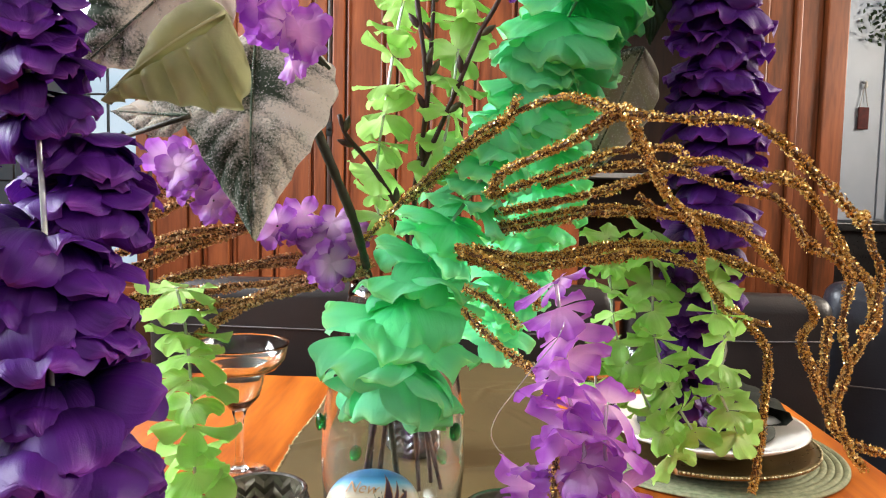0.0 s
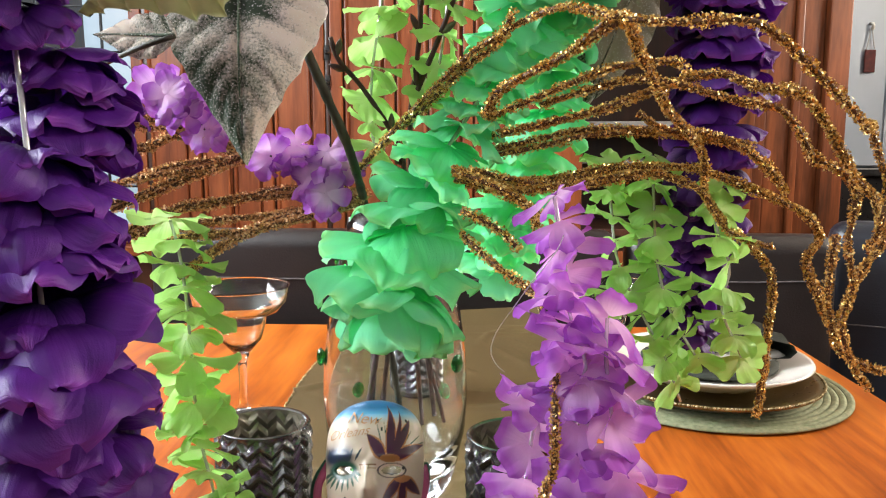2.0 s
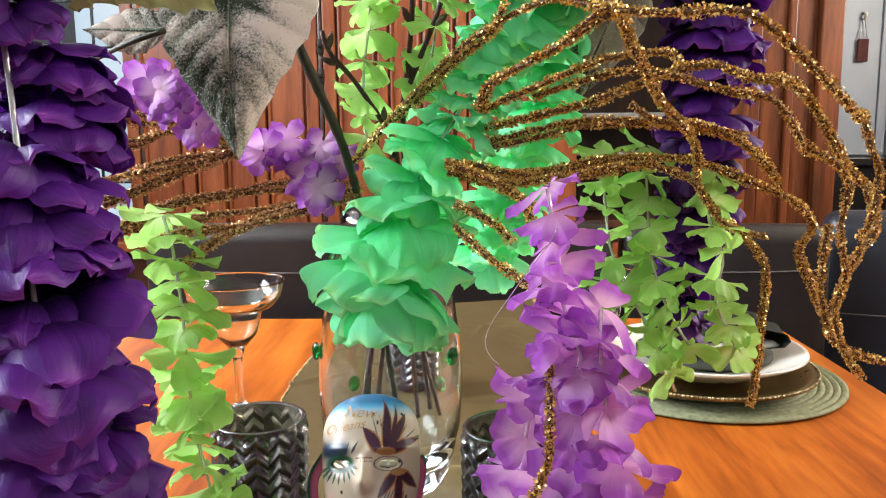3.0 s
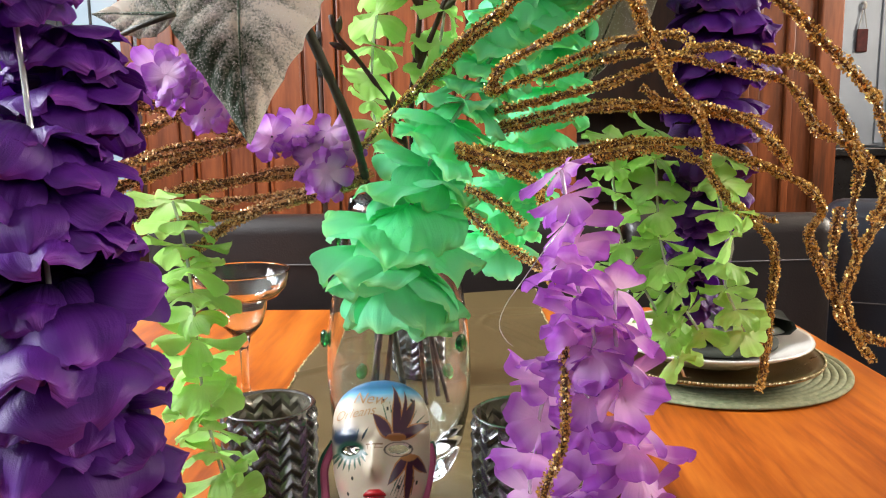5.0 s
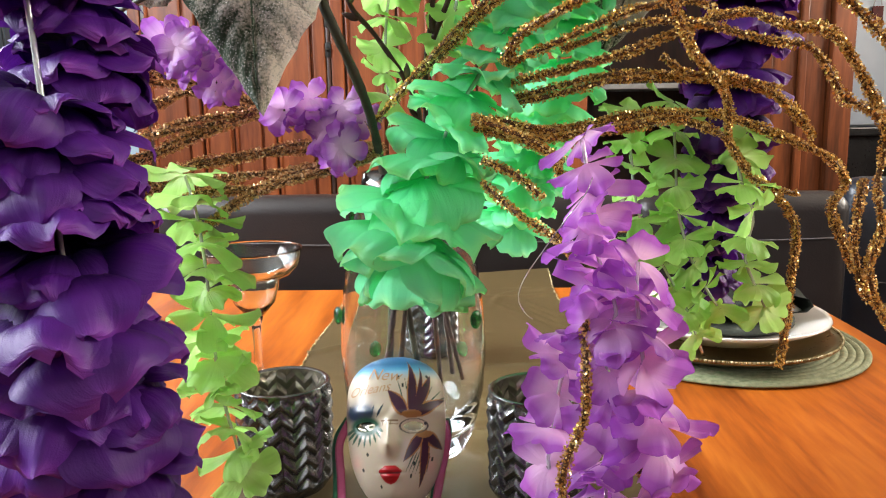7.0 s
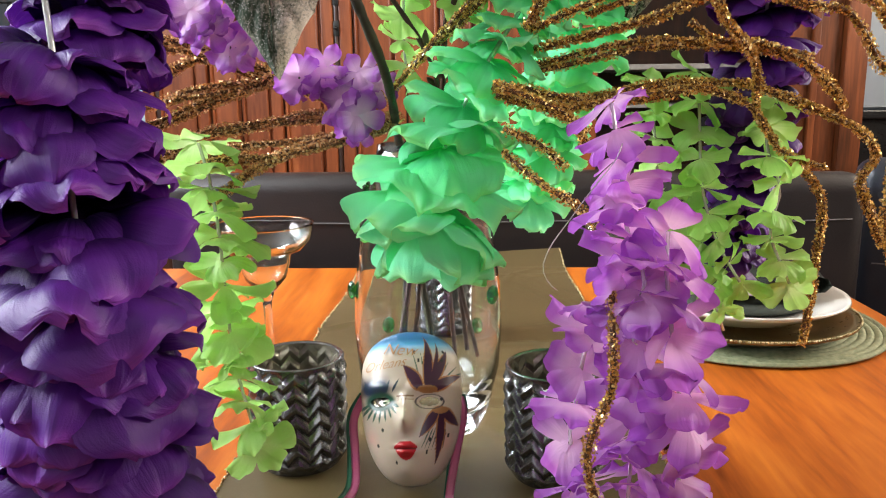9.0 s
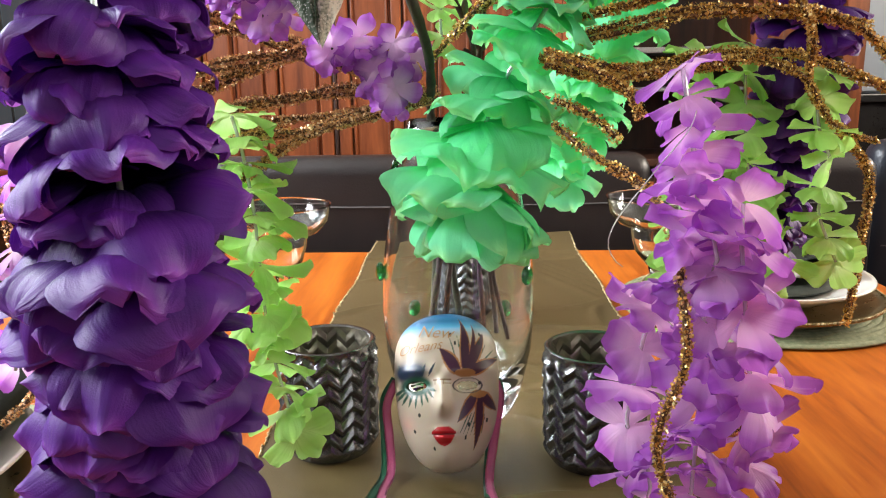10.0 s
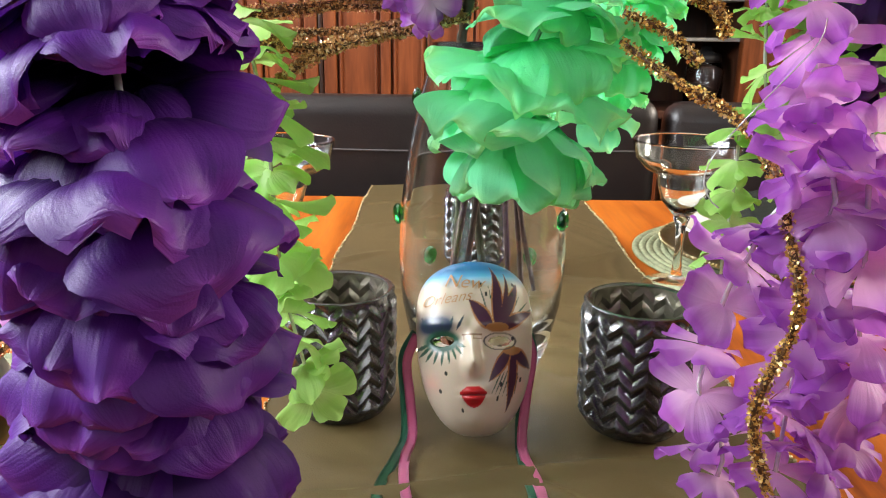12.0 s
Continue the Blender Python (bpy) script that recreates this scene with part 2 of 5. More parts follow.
M_OLIVE = surface("olive_leaf_cloth", (0.48, 0.49, 0.25), (0.60, 0.59, 0.34), 40, 0.7, bumps=(0.3, 0.0008), fine=700, sheen=0.2)
M_FROST = frosted_leaf_material("frosted_leaf", (0.040, 0.070, 0.032), (0.80, 0.73, 0.62), 0.44, 0.76, 24)
M_FROST_DARK = frosted_leaf_material("dark_frosted_leaf", (0.025, 0.032, 0.018), (0.38, 0.35, 0.27), 0.52, 0.92)
M_LEAF_DARK = surface("dark_green_leaf", (0.02, 0.045, 0.018), (0.04, 0.075, 0.03), 60, 0.5)
M_PINK = surface("pink_satin_ribbon", (0.52, 0.10, 0.23), (0.68, 0.17, 0.33), 40, 0.32, bumps=(0.2, 0.0004), fine=900, sheen=0.3)
M_TEALR = surface("green_satin_ribbon", (0.008, 0.11, 0.055), (0.015, 0.17, 0.085), 40, 0.32, bumps=(0.2, 0.0004), fine=900, sheen=0.3)
M_BLACK = surface("black_enamel", (0.008, 0.008, 0.009), (0.016, 0.016, 0.017), 20, 0.3)
M_GREY_STONE = surface("grey_stone_shelf", (0.16, 0.15, 0.14), (0.26, 0.25, 0.23), 30, 0.3)
M_IRON = surface("dark_iron", (0.01, 0.009, 0.008), (0.03, 0.028, 0.025), 90, 0.45, 0.6)
M_LEAD = surface("lead_came", (0.04, 0.045, 0.05), (0.08, 0.085, 0.09), 60, 0.5, 0.5)
M_RED = surface("dark_red_cloth", (0.06, 0.008, 0.008), (0.12, 0.014, 0.012), 50, 0.7)
M_INK = surface("copper_ink", (0.34, 0.17, 0.07), (0.45, 0.24, 0.11), 200, 0.4, 0.2)

m_mask, _n, _l, _b = material("glazed_painted_ceramic")
_a = _n.new("ShaderNodeAttribute")
_a.attribute_name = "paint"
_sp = noise_tex(_n, _l, 320, 4)
_mx = _n.new("ShaderNodeMix")
_mx.data_type, _mx.blend_type = 'RGBA', 'MULTIPLY'
_mx.inputs["Factor"].default_value = 0.12
_l.new(_a.outputs["Color"], _mx.inputs["A"])
_l.new(_sp.outputs["Color"], _mx.inputs["B"])
_l.new(_mx.outputs["Result"], _b.inputs["Base Color"])
_b.inputs["Roughness"].default_value = 0.36
_b.inputs["Coat Weight"].default_value = 0.08
M_MASK = m_mask

m_sky, _n, _l, _b = material("bright_outdoors")
_e = _n.new("ShaderNodeEmission")
_t = noise_tex(_n, _l, 1.6, 5)
_r = ramp(_n, [(0.35, (0.42, 0.55, 0.62)), (0.5, (0.62, 0.78, 0.92)), (0.65, (0.85, 0.93, 1.0))])
_l.new(_t.outputs["Fac"], _r.inputs["Fac"])
_l.new(_r.outputs["Color"], _e.inputs["Color"])
_e.inputs["Strength"].default_value = 0.5
_l.new(_e.outputs["Emission"], _n["Material Output"].inputs["Surface"])
M_OUT = m_sky


# ---------------------------------------------------------------- mesh helpers
def from_bm(name, bm, mat, smooth=True):
    me = bpy.data.meshes.new(name)
    bm.to_mesh(me)
    bm.free()
    me.materials.append(mat)
    if smooth:
        me.polygons.foreach_set("use_smooth", [True] * len(me.polygons))
    return me


def thing(name, label, category, kind="", group="", at=(0, 0, 0)):
    ob = new(name)
    ob.empty_display_size = 0.02
    ob.location = at
    return tagged(ob, label, category, group, kind)


def part(name, bm, mat, parent, label="", smooth=True):
    me = from_bm(name, bm, mat, smooth) if isinstance(bm, bmesh.types.BMesh) else bm
    ob = new(name, me)
    ob.parent = parent
    if label:
        ob["label"] = label
    return ob


def box_bm(bm, x0, y0, z0, x1, y1, z1, bevel=0.0):
    r = bmesh.ops.create_cube(bm, size=1)
    bmesh.ops.scale(bm, vec=(x1 - x0, y1 - y0, z1 - z0), verts=r["verts"])
    bmesh.ops.translate(bm, vec=((x0 + x1) / 2, (y0 + y1) / 2, (z0 + z1) / 2), verts=r["verts"])
    if bevel:
        edges = list({e for v in r["verts"] for e in v.link_edges})
        bmesh.ops.bevel(bm, geom=edges, offset=bevel, segments=2, profile=0.6, affect='EDGES')
    return bm


def box(x0, y0, z0, x1, y1, z1, bevel=0.0):
    return box_bm(bmesh.new(), x0, y0, z0, x1, y1, z1, bevel)


def lathe(profile, n=48):
    """A turned body round z from (radius, height) pairs."""
    bm = bmesh.new()
    rings = []
    for r, z in profile:
        if r < 1e-6:
            rings.append([bm.verts.new((0, 0, z))])
        else:
            rings.append([bm.verts.new((r * math.cos(2 * math.pi * i / n), r * math.sin(2 * math.pi * i / n), z)) for i in range(n)])
    for a, b in zip(rings, rings[1:]):
        for i in range(n):
            j = (i + 1) % n
            q = [a[i % len(a)], a[j % len(a)], b[j % len(b)], b[i % len(b)]]
            q = [v for k, v in enumerate(q) if v not in q[:k]]
            if len(q) > 2:
                bm.faces.new(q)
    bmesh.ops.recalc_face_normals(bm, faces=bm.faces)
    return bm


def spline(points, step):
    """Points at even steps along a smooth line through the given ones, with tangents."""
    p = [Vector(q) for q in points]
    p = [2 * p[0] - p[1]] + p + [2 * p[-1] - p[-2]]
    dense = []
    for i in range(1, len(p) - 2):
        for k in range(16):
            t = k / 16
            a, b, c, d = p[i - 1], p[i], p[i + 1], p[i + 2]
            dense.append(0.5 * (2 * b + (c - a) * t + (2 * a - 5 * b + 4 * c - d) * t * t + (3 * b - a - 3 * c + d) * t ** 3))
    dense.append(p[-2])
    out, need = [dense[0]], step
    for a, b in zip(dense, dense[1:]):
        seg = (b - a).length
        while seg >= need > 0:
            a = a + (b - a) * (need / seg)
            out.append(a)
            seg = (b - a).length
            need = step
        need -= seg
    tang = [(out[min(i + 1, len(out) - 1)] - out[max(i - 1, 0)]).normalized() for i in range(len(out))]
    return out, tang


def tube(points, radius, n=8, step=0.006, taper=1.0, wobble=0.0, rng=None):
    pts, tan = spline(points, step)
    bm = bmesh.new()
    rings = []
    up = Vector((0.3, 0.2, 1)).normalized()
    for i, (p, t) in enumerate(zip(pts, tan)):
        s = t.cross(up).normalized()
        u = s.cross(t)
        f = i / max(1, len(pts) - 1)
        r = radius * (1 + (taper - 1) * f)
        if rng:
            r *= 1 + rng.uniform(-wobble, wobble)
        rings.append([bm.verts.new(p + r * (s * math.cos(2 * math.pi * k / n) + u * math.sin(2 * math.pi * k / n))) for k in range(n)])
    for a, b in zip(rings, rings[1:]):
        for k in range(n):
            bm.faces.new((a[k], a[(k + 1) % n], b[(k + 1) % n], b[k]))
    bm.faces.new(rings[0][::-1])
    bm.faces.new(rings[-1])
    return bm


# ---------------------------------------------------------------- room
def structure(name, bm, mat, label="", smooth=False):
    return tagged(new(name, from_bm(name, bm, mat, smooth)), label, "", "", "structure")


WALL = 2.5
structure("floor", box(-2.1, -3.0, -0.1, 3.6, 4.0, 0.0), M_FLOOR, "dark brown wooden floor boards")
# ceiling out of view, whitened to throw fill light onto the flower tops
structure("ceiling", box(-2.3, -3.2, 2.6, 3.8, 4.2, 2.7), M_PLASTER, "unseen white plaster ceiling that bounces fill light")


def wall_round(name, axis, at, thick, a0, a1, o0, o1, z0, z1, mat):
    """A wall with one opening o0..o1, z0..z1 through it."""
    bm = bmesh.new()
    for u0, u1, w0, w1 in ((a0, o0, 0, 2.6), (o1, a1, 0, 2.6), (o0, o1, 0, z0), (o0, o1, z1, 2.6)):
        if u1 - u0 < 1e-4 or w1 - w0 < 1e-4:
            continue
        if axis == 'x':
            box_bm(bm, at, u0, w0, at + thick, u1, w1)
        else:
            box_bm(bm, u0, at, w0, u1, at + thick, w1)
    return structure(name, bm, mat, "unseen dark wood wall with an opening added for a lamp")


# out-of-view walls, kept dark to cut bounce light, with openings added for the lamps
wall_round("wall_west", 'x', -2.1, 0.15, -3.0, 4.0, -1.10, 1.20, 1.62, 2.5, M_PANEL_DARK)
wall_round("wall_south", 'y', -2.9, 0.15, -2.1, 3.6, -0.05, 1.45, 1.5, 2.55, M_PANEL_DARK)
wall_round("wall_east", 'x', 3.45, 0.15, -3.0, 4.0, -0.50, 1.90, 1.62, 2.55, M_PANEL_DARK)
structure("wall_kitchen", box(1.9, 3.85, 0, 3.45, 4.0, 2.6), M_PLASTER, "plain white plaster kitchen wall")
# far wall: window, panelling, recess, posts and a doorway
bm = bmesh.new()
for x0, x1, z0, z1 in ((-1.95, -1.93, 0, 2.6), (-1.93, -1.085, 0, 0.62), (-1.93, -1.085, 2.25, 2.6), (-1.085, 0.62, 0, 2.6),
                       (0.76, 1.38, 0, 0.60), (0.76, 1.38, 1.95, 2.6), (0.62, 0.76, 0, 2.6), (1.38, 1.80, 0, 2.6), (1.80, 2.75, 2.15, 2.6), (2.75, 3.45, 0, 2.6)):
    box_bm(bm, x0, WALL + 0.02, z0, x1, WALL + 0.14, z1)
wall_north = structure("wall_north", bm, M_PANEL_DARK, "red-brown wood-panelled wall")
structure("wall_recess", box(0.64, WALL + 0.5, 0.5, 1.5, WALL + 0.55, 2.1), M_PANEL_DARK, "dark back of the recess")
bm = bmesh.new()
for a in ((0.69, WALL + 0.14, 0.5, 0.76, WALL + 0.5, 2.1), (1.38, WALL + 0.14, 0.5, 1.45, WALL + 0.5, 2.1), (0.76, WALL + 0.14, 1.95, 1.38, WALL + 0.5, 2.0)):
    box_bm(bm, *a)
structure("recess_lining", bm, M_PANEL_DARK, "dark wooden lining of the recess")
structure("recess_shelf_upper", box(0.762, WALL + 0.03, 1.12, 1.378, WALL + 0.498, 1.142, 0.004), M_GREY_STONE, "grey stone shelf of the recess")
structure("recess_shelf_lower", box(0.762, WALL + 0.03, 0.966, 1.378, WALL + 0.498, 0.980, 0.004), M_GREY_STONE, "thin grey shelf of the recess")
structure("backdrop", box(-3.2, WALL + 1.2, -0.5, 0.3, WALL + 1.22, 3.2), M_OUT, "bright hazy outdoors behind the window")

# panelling pieces, on the wall
rng = random.Random(4)


def board(x0, x1, z0, z1, proud, name="board", mat=M_PANEL, bev=0.006):
    me = from_bm(name, box(x0, WALL + 0.02 - proud, z0, x1, WALL + 0.0195, z1, bev), mat, False)
    return part(name, me, mat, wall_north)


x = -1.065
widths = (0.17, 0.05, 0.13, 0.13, 0.05, 0.17, 0.055, 0.02, 0.055, 0.17, 0.045, 0.14, 0.14, 0.045, 0.17, 0.055)
for i, w in enumerate(widths):
    wide = w > 0.1
    if x + w > 0.61:
        break
    if w < 0.03:
        board(x, x + w - 0.003, 0.1, 2.6, 0.030, "bead", M_PANEL_DARK)
    else:
        board(x, x + w - 0.004, 0.1, 2.6, 0.012 if wide else 0.034, "panel" if wide else "stile")
        if wide:
            board(x + 0.006, x + 0.018, 0.1, 2.6, 0.024, "bead")
            board(x + w - 0.024, x + w - 0.012, 0.1, 2.6, 0.024, "bead")
    x += w
board(x, 0.62, 0.1, 2.6, 0.03, "stile")
for x0, x1, pr in ((1.36, 1.45, 0.05), (1.452, 1.50, 0.03), (1.502, 1.60, 0.018), (1.602, 1.63, 0.04), (1.632, 1.72, 0.02), (1.722, 1.81, 0.055)):
    board(x0, x1, 0.1, 2.6, pr, "stile", M_POST)
board(0.76, 1.358, 0.1, 0.598, 0.02, "panel")
board(0.622, 0.758, 0.1, 2.6, 0.03, "stile")
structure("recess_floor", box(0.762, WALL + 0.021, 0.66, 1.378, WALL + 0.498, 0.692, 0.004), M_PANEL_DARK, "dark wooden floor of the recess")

for cz in (1.42, 1.30):
    h = thing("cabinet_latch", "small dark iron latch on the wood panelling", "latch", at=(-0.30, WALL - 0.016, cz))
    part("plate", box(-0.012, -0.004, -0.03, 0.012, 0.0, 0.03, 0.002), M_IRON, h)
    bm = bmesh.new()
    bmesh.ops.create_uvsphere(bm, u_segments=12, v_segments=8, radius=0.009)
    bmesh.ops.translate(bm, vec=(0, -0.012, 0), verts=bm.verts)
    part("knob", bm, M_IRON, h)

# leaded window
win = thing("window_1", "leaded window with dark lead bars in a brown wooden frame", "window", "structure", at=(-1.485, WALL + 0.06, 1.435))
bm = bmesh.new()
for a in ((-0.40, -0.05, -0.815, -0.35, 0.05, 0.815), (0.35, -0.05, -0.815, 0.40, 0.05, 0.815), (-0.35, -0.05, 0.76, 0.35, 0.05, 0.815), (-0.35, -0.05, -0.815, 0.35, 0.05, -0.76)):
    box_bm(bm, *a, 0.004)
part("window_frame", bm, M_PANEL, win, smooth=False)
part("window_sill", box(-0.44, -0.12, -0.86, 0.44, 0.05, -0.817, 0.006), M_PANEL, win, smooth=False)
for i in range(1, 5):
    part("lead_bar", box(-0.35 + 0.14 * i - 0.004, -0.006, -0.76, -0.35 + 0.14 * i + 0.004, 0.006, 0.76), M_LEAD, win)
for i in range(1, 8):
    part("lead_bar", box(-0.35, -0.007, -0.76 + 0.19 * i - 0.004, 0.35, 0.007, -0.76 + 0.19 * i + 0.004), M_LEAD, win)
pane = part("pane", box(-0.35, -0.002, -0.76, 0.35, 0.002, 0.76), M_PANE, win)
pane.visible_shadow = False
latch = part("window_catch", tube([(0.30, -0.02, -0.28), (0.30, -0.05, -0.27), (0.28, -0.05, -0.20), (0.31, -0.05, -0.16)], 0.012, 8, 0.01), M_IRON, win)

# kitchen beyond the doorway: white tall cupboard over a dark counter
cup = thing("kitchen_cupboard", "white painted kitchen cupboard with panelled doors", "cupboard", at=(2.45, 3.2, 0.93))
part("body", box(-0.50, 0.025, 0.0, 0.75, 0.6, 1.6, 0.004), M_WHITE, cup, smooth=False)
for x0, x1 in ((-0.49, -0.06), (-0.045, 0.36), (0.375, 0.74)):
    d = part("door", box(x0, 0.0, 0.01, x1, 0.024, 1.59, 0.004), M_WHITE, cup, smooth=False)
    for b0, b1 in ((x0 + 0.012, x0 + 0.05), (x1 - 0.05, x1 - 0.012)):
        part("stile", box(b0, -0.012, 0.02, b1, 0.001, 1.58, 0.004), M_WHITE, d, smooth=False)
base = thing("kitchen_base_unit", "dark kitchen base unit under a black counter", "cabinet", at=(2.6, 3.2, 0.0))
part("body", box(-0.68, 0.03, 0.0, 0.7, 0.6, 0.885, 0.004), M_BLACK, base, smooth=False)
part("counter", box(-0.70, -0.02, 0.887, 0.72, 0.62, 0.928, 0.006), M_BLACK, base, smooth=False)
orn = thing("door_ornament", "small dark red hanging cloth ornament on the white cupboard door", "ornament", at=(2.245, 3.185, 1.46))
part("cloth", box(-0.027, -0.006, -0.065, 0.027, 0.004, 0.045, 0.005), M_RED, orn, smooth=False)
part("cord", tube([(-0.02, 0, 0.045), (-0.010, 0, 0.10), (0, 0.002, 0.15), (0.010, 0, 0.10), (0.02, 0, 0.045)], 0.003, 6, 0.01), M_STRAW, orn)
part("hook", tube([(0, 0.014, 0.17), (0, -0.01, 0.165), (0, -0.01, 0.145), (0, 0.0, 0.143)], 0.008, 8, 0.006), M_CHINA, orn)
pl = thing("hanging_plant", "small trailing green plant on top of the cupboard", "plant", at=(2.29, 3.30, 1.78))
bm = bmesh.new()
rng = random.Random(9)
for i in range(120):
    c = Vector((rng.gauss(0.02, 0.06), -0.13 + rng.gauss(0, 0.025), rng.uniform(0.06, 0.28) - abs(rng.gauss(0, 0.02))))
    m = Matrix.Translation(c) @ Euler((rng.uniform(0, 6), rng.uniform(0, 6), rng.uniform(0, 6))).to_matrix().to_4x4()
    q = [bm.verts.new(m @ Vector(v)) for v in ((0, -0.014, 0), (0.009, 0, 0.003), (0, 0.016, 0), (-0.009, 0, 0.003))]
    bm.faces.new(q)
part("leaves", bm, M_LEAF_DARK, pl)

# jar in the recess
jar = thing("storage_jar", "clear glass storage jar with a black lid on the recess shelf", "jar", at=(1.27, WALL + 0.13, 0.6925))
j = part("body", lathe([(0, 0.004), (0.07, 0.0), (0.078, 0.02), (0.078, 0.16), (0.06, 0.19), (0.055, 0.19), (0.072, 0.158), (0.072, 0.02), (0, 0.012)], 32), M_GLASS, jar)
part("lid", lathe([(0, 0.255), (0.02, 0.252), (0.025, 0.235), (0.06, 0.222), (0.065, 0.195), (0.06, 0.1905), (0, 0.1905)], 32), M_BLACK, jar)

# ---------------------------------------------------------------- chairs behind the table
def padded(x0, y0, z0, x1, y1, z1, r=0.03, seg=4):
    bm = box(x0, y0, z0, x1, y1, z1)
    bmesh.ops.bevel(bm, geom=list(bm.edges), offset=r, segments=seg, profile=0.5, affect='EDGES')
    return bm


def leather_chair(label, width, height, mat, at, turn=0.0, seam=0.79):
    c = thing("dining_chair", label, "chair", "", "leather chairs round the table", at)
    c.rotation_euler = (0, 0, radians(turn))
    w = width / 2
    back = part("backrest", padded(-w, 0.0, 0.36, w, 0.085, height, 0.034), mat, c)
    part("seam", tube([(-w + 0.03, 0.0, seam), (-w / 2, -0.003, seam - 0.002), (0, -0.004, seam - 0.004), (w / 2, -0.003, seam - 0.002), (w - 0.03, 0.0, seam)], 0.0016, 6, 0.03), M_THREAD, back)
    part("seat", padded(-w, -0.40, 0.36, w, -0.006, 0.46, 0.03), mat, c)
    part("seat_frame", box(-w + 0.03, -0.37, 0.30, w - 0.03, 0.06, 0.358), M_PANEL_DARK, c, smooth=False)
    for sx in (-1, 1):
        for yy in (-0.36, 0.02):
            part("leg", box(sx * (w - 0.05) - 0.02, yy, 0.0, sx * (w - 0.05) + 0.02, yy + 0.04, 0.299, 0.003), M_PANEL_DARK, c, smooth=False)
    return c


leather_chair("wide dark brown leather dining chair with a stitched seam", 0.90, 0.888, M_LEATHER, (0.125, 0.70, 0), 0.0, 0.80)
leather_chair("dark brown leather dining chair pushed to the table", 0.39, 0.882, M_LEATHER, (0.782, 0.70, 0), -3.0, 0.80)
leather_chair("blue-black leather dining chair at the table side", 0.46, 0.90, M_LEATHER2, (1.225, 0.73, 0), -12.0, 0.70)

# ---------------------------------------------------------------- table
TX0, TX1, TY0, TY1, TZ = -0.36, 0.79, -0.95, 0.535, 0.75
table = thing("dining_table", "honey-orange stained wooden dining table with rounded corners", "table", at=(0, 0, 0))
bm = bmesh.new()
outline = []
for cx, cy, a0 in ((TX1 - 0.09, TY1 - 0.09, 0), (TX0 + 0.09, TY1 - 0.09, 90), (TX0 + 0.09, TY0 + 0.09, 180), (TX1 - 0.09, TY0 + 0.09, 270)):
    for k in range(9):
        a = radians(a0 + 90 * k / 8)
        outline.append((cx + 0.09 * math.cos(a), cy + 0.09 * math.sin(a)))
rings = []
mid = ((TX0 + TX1) / 2, (TY0 + TY1) / 2)
for inset, z in ((0.012, TZ - 0.034), (0.003, TZ - 0.028), (0.0, TZ - 0.012), (0.002, TZ - 0.004), (0.008, TZ)):
    rings.append([bm.verts.new((px - inset * (1 if px > mid[0] else -1), py - inset * (1 if py > mid[1] else -1), z)) for px, py in outline])
for a, b in zip(rings, rings[1:]):
    for k in range(len(a)):
        bm.faces.new((a[k], a[(k + 1) % len(a)], b[(k + 1) % len(a)], b[k]))
bm.faces.new(rings[-1])
bm.faces.new(rings[0][::-1])
part("tabletop", bm, M_TABLE, table, smooth=False)
for a in ((TX0 + 0.08, TY1 - 0.105, TX1 - 0.08, TY1 - 0.08), (TX0 + 0.08, TY0 + 0.08, TX1 - 0.08, TY0 + 0.105),
          (TX0 + 0.08, TY0 + 0.106, TX0 + 0.105, TY1 - 0.106), (TX1 - 0.105, TY0 + 0.106, TX1 - 0.08, TY1 - 0.106)):
    part("apron", box(a[0], a[1], 0.64, a[2], a[3], TZ - 0.0345), M_TABLE, table, smooth=False)
for lx in (TX0 + 0.075, TX1 - 0.145):
    for ly in (TY0 + 0.075, TY1 - 0.145):
        part("leg", box(lx, ly, 0, lx + 0.07, ly + 0.07, 0.639, 0.006), M_TABLE, table, smooth=False)

# table runner: one sheet of satin with folds, beaded along its edges
RX0, RX1, RY0, RY1 = 0.081, 0.413, -0.90, 0.592


crease_rng = random.Random(77)
CREASES = [(crease_rng.uniform(0.06, 0.42), crease_rng.uniform(-0.32, 0.5), crease_rng.choice((0.1, -0.15, 0.5, -0.6, 1.2)) + crease_rng.uniform(-0.2, 0.2), crease_rng.uniform(0.04, 0.12), crease_rng.uniform(0.0015, 0.0045)) for _ in range(34)]


def runner_z(px, py):
    z = TZ + 0.0022
    z += 0.0016 * max(0, noise.noise((px * 9, py * 7, 1.3)))
    z += 0.0050 * math.exp(-((py + 0.245 + 0.02 * math.sin(px * 14)) / 0.0045) ** 2)
    z += 0.0040 * math.exp(-((py + 0.30 + 0.03 * px) / 0.006) ** 2)
    s = (px - 0.33) * 0.8 + (py + 0.02)
    z += 0.0028 * math.exp(-(s / 0.008) ** 2) * (1 if px > 0.28 else 0.2)
    for k in range(4):
        z += 0.0022 * math.exp(-(((px - 0.37) + 0.5 * (py - 0.30 - 0.035 * k)) / 0.007) ** 2) * max(0, 1 - abs(py - 0.3) * 4)
    for cx, cy, ang, long, high in CREASES:
        ax, ay = px - cx, py - cy
        along, across = ax * math.cos(ang) + ay * math.sin(ang), -ax * math.sin(ang) + ay * math.cos(ang)
        across += 0.006 * math.sin(along * 40 + cx * 90)
        if abs(along) < long and abs(across) < 0.03:
            z += high * math.exp(-(across / 0.0055) ** 2) * math.cos(along / long * math.pi / 2) ** 2
    if py > 0.52:
        z += 0.10 * (py - 0.52) * (0.4 + max(0, (px - 0.2)) * 2.0)
    return z


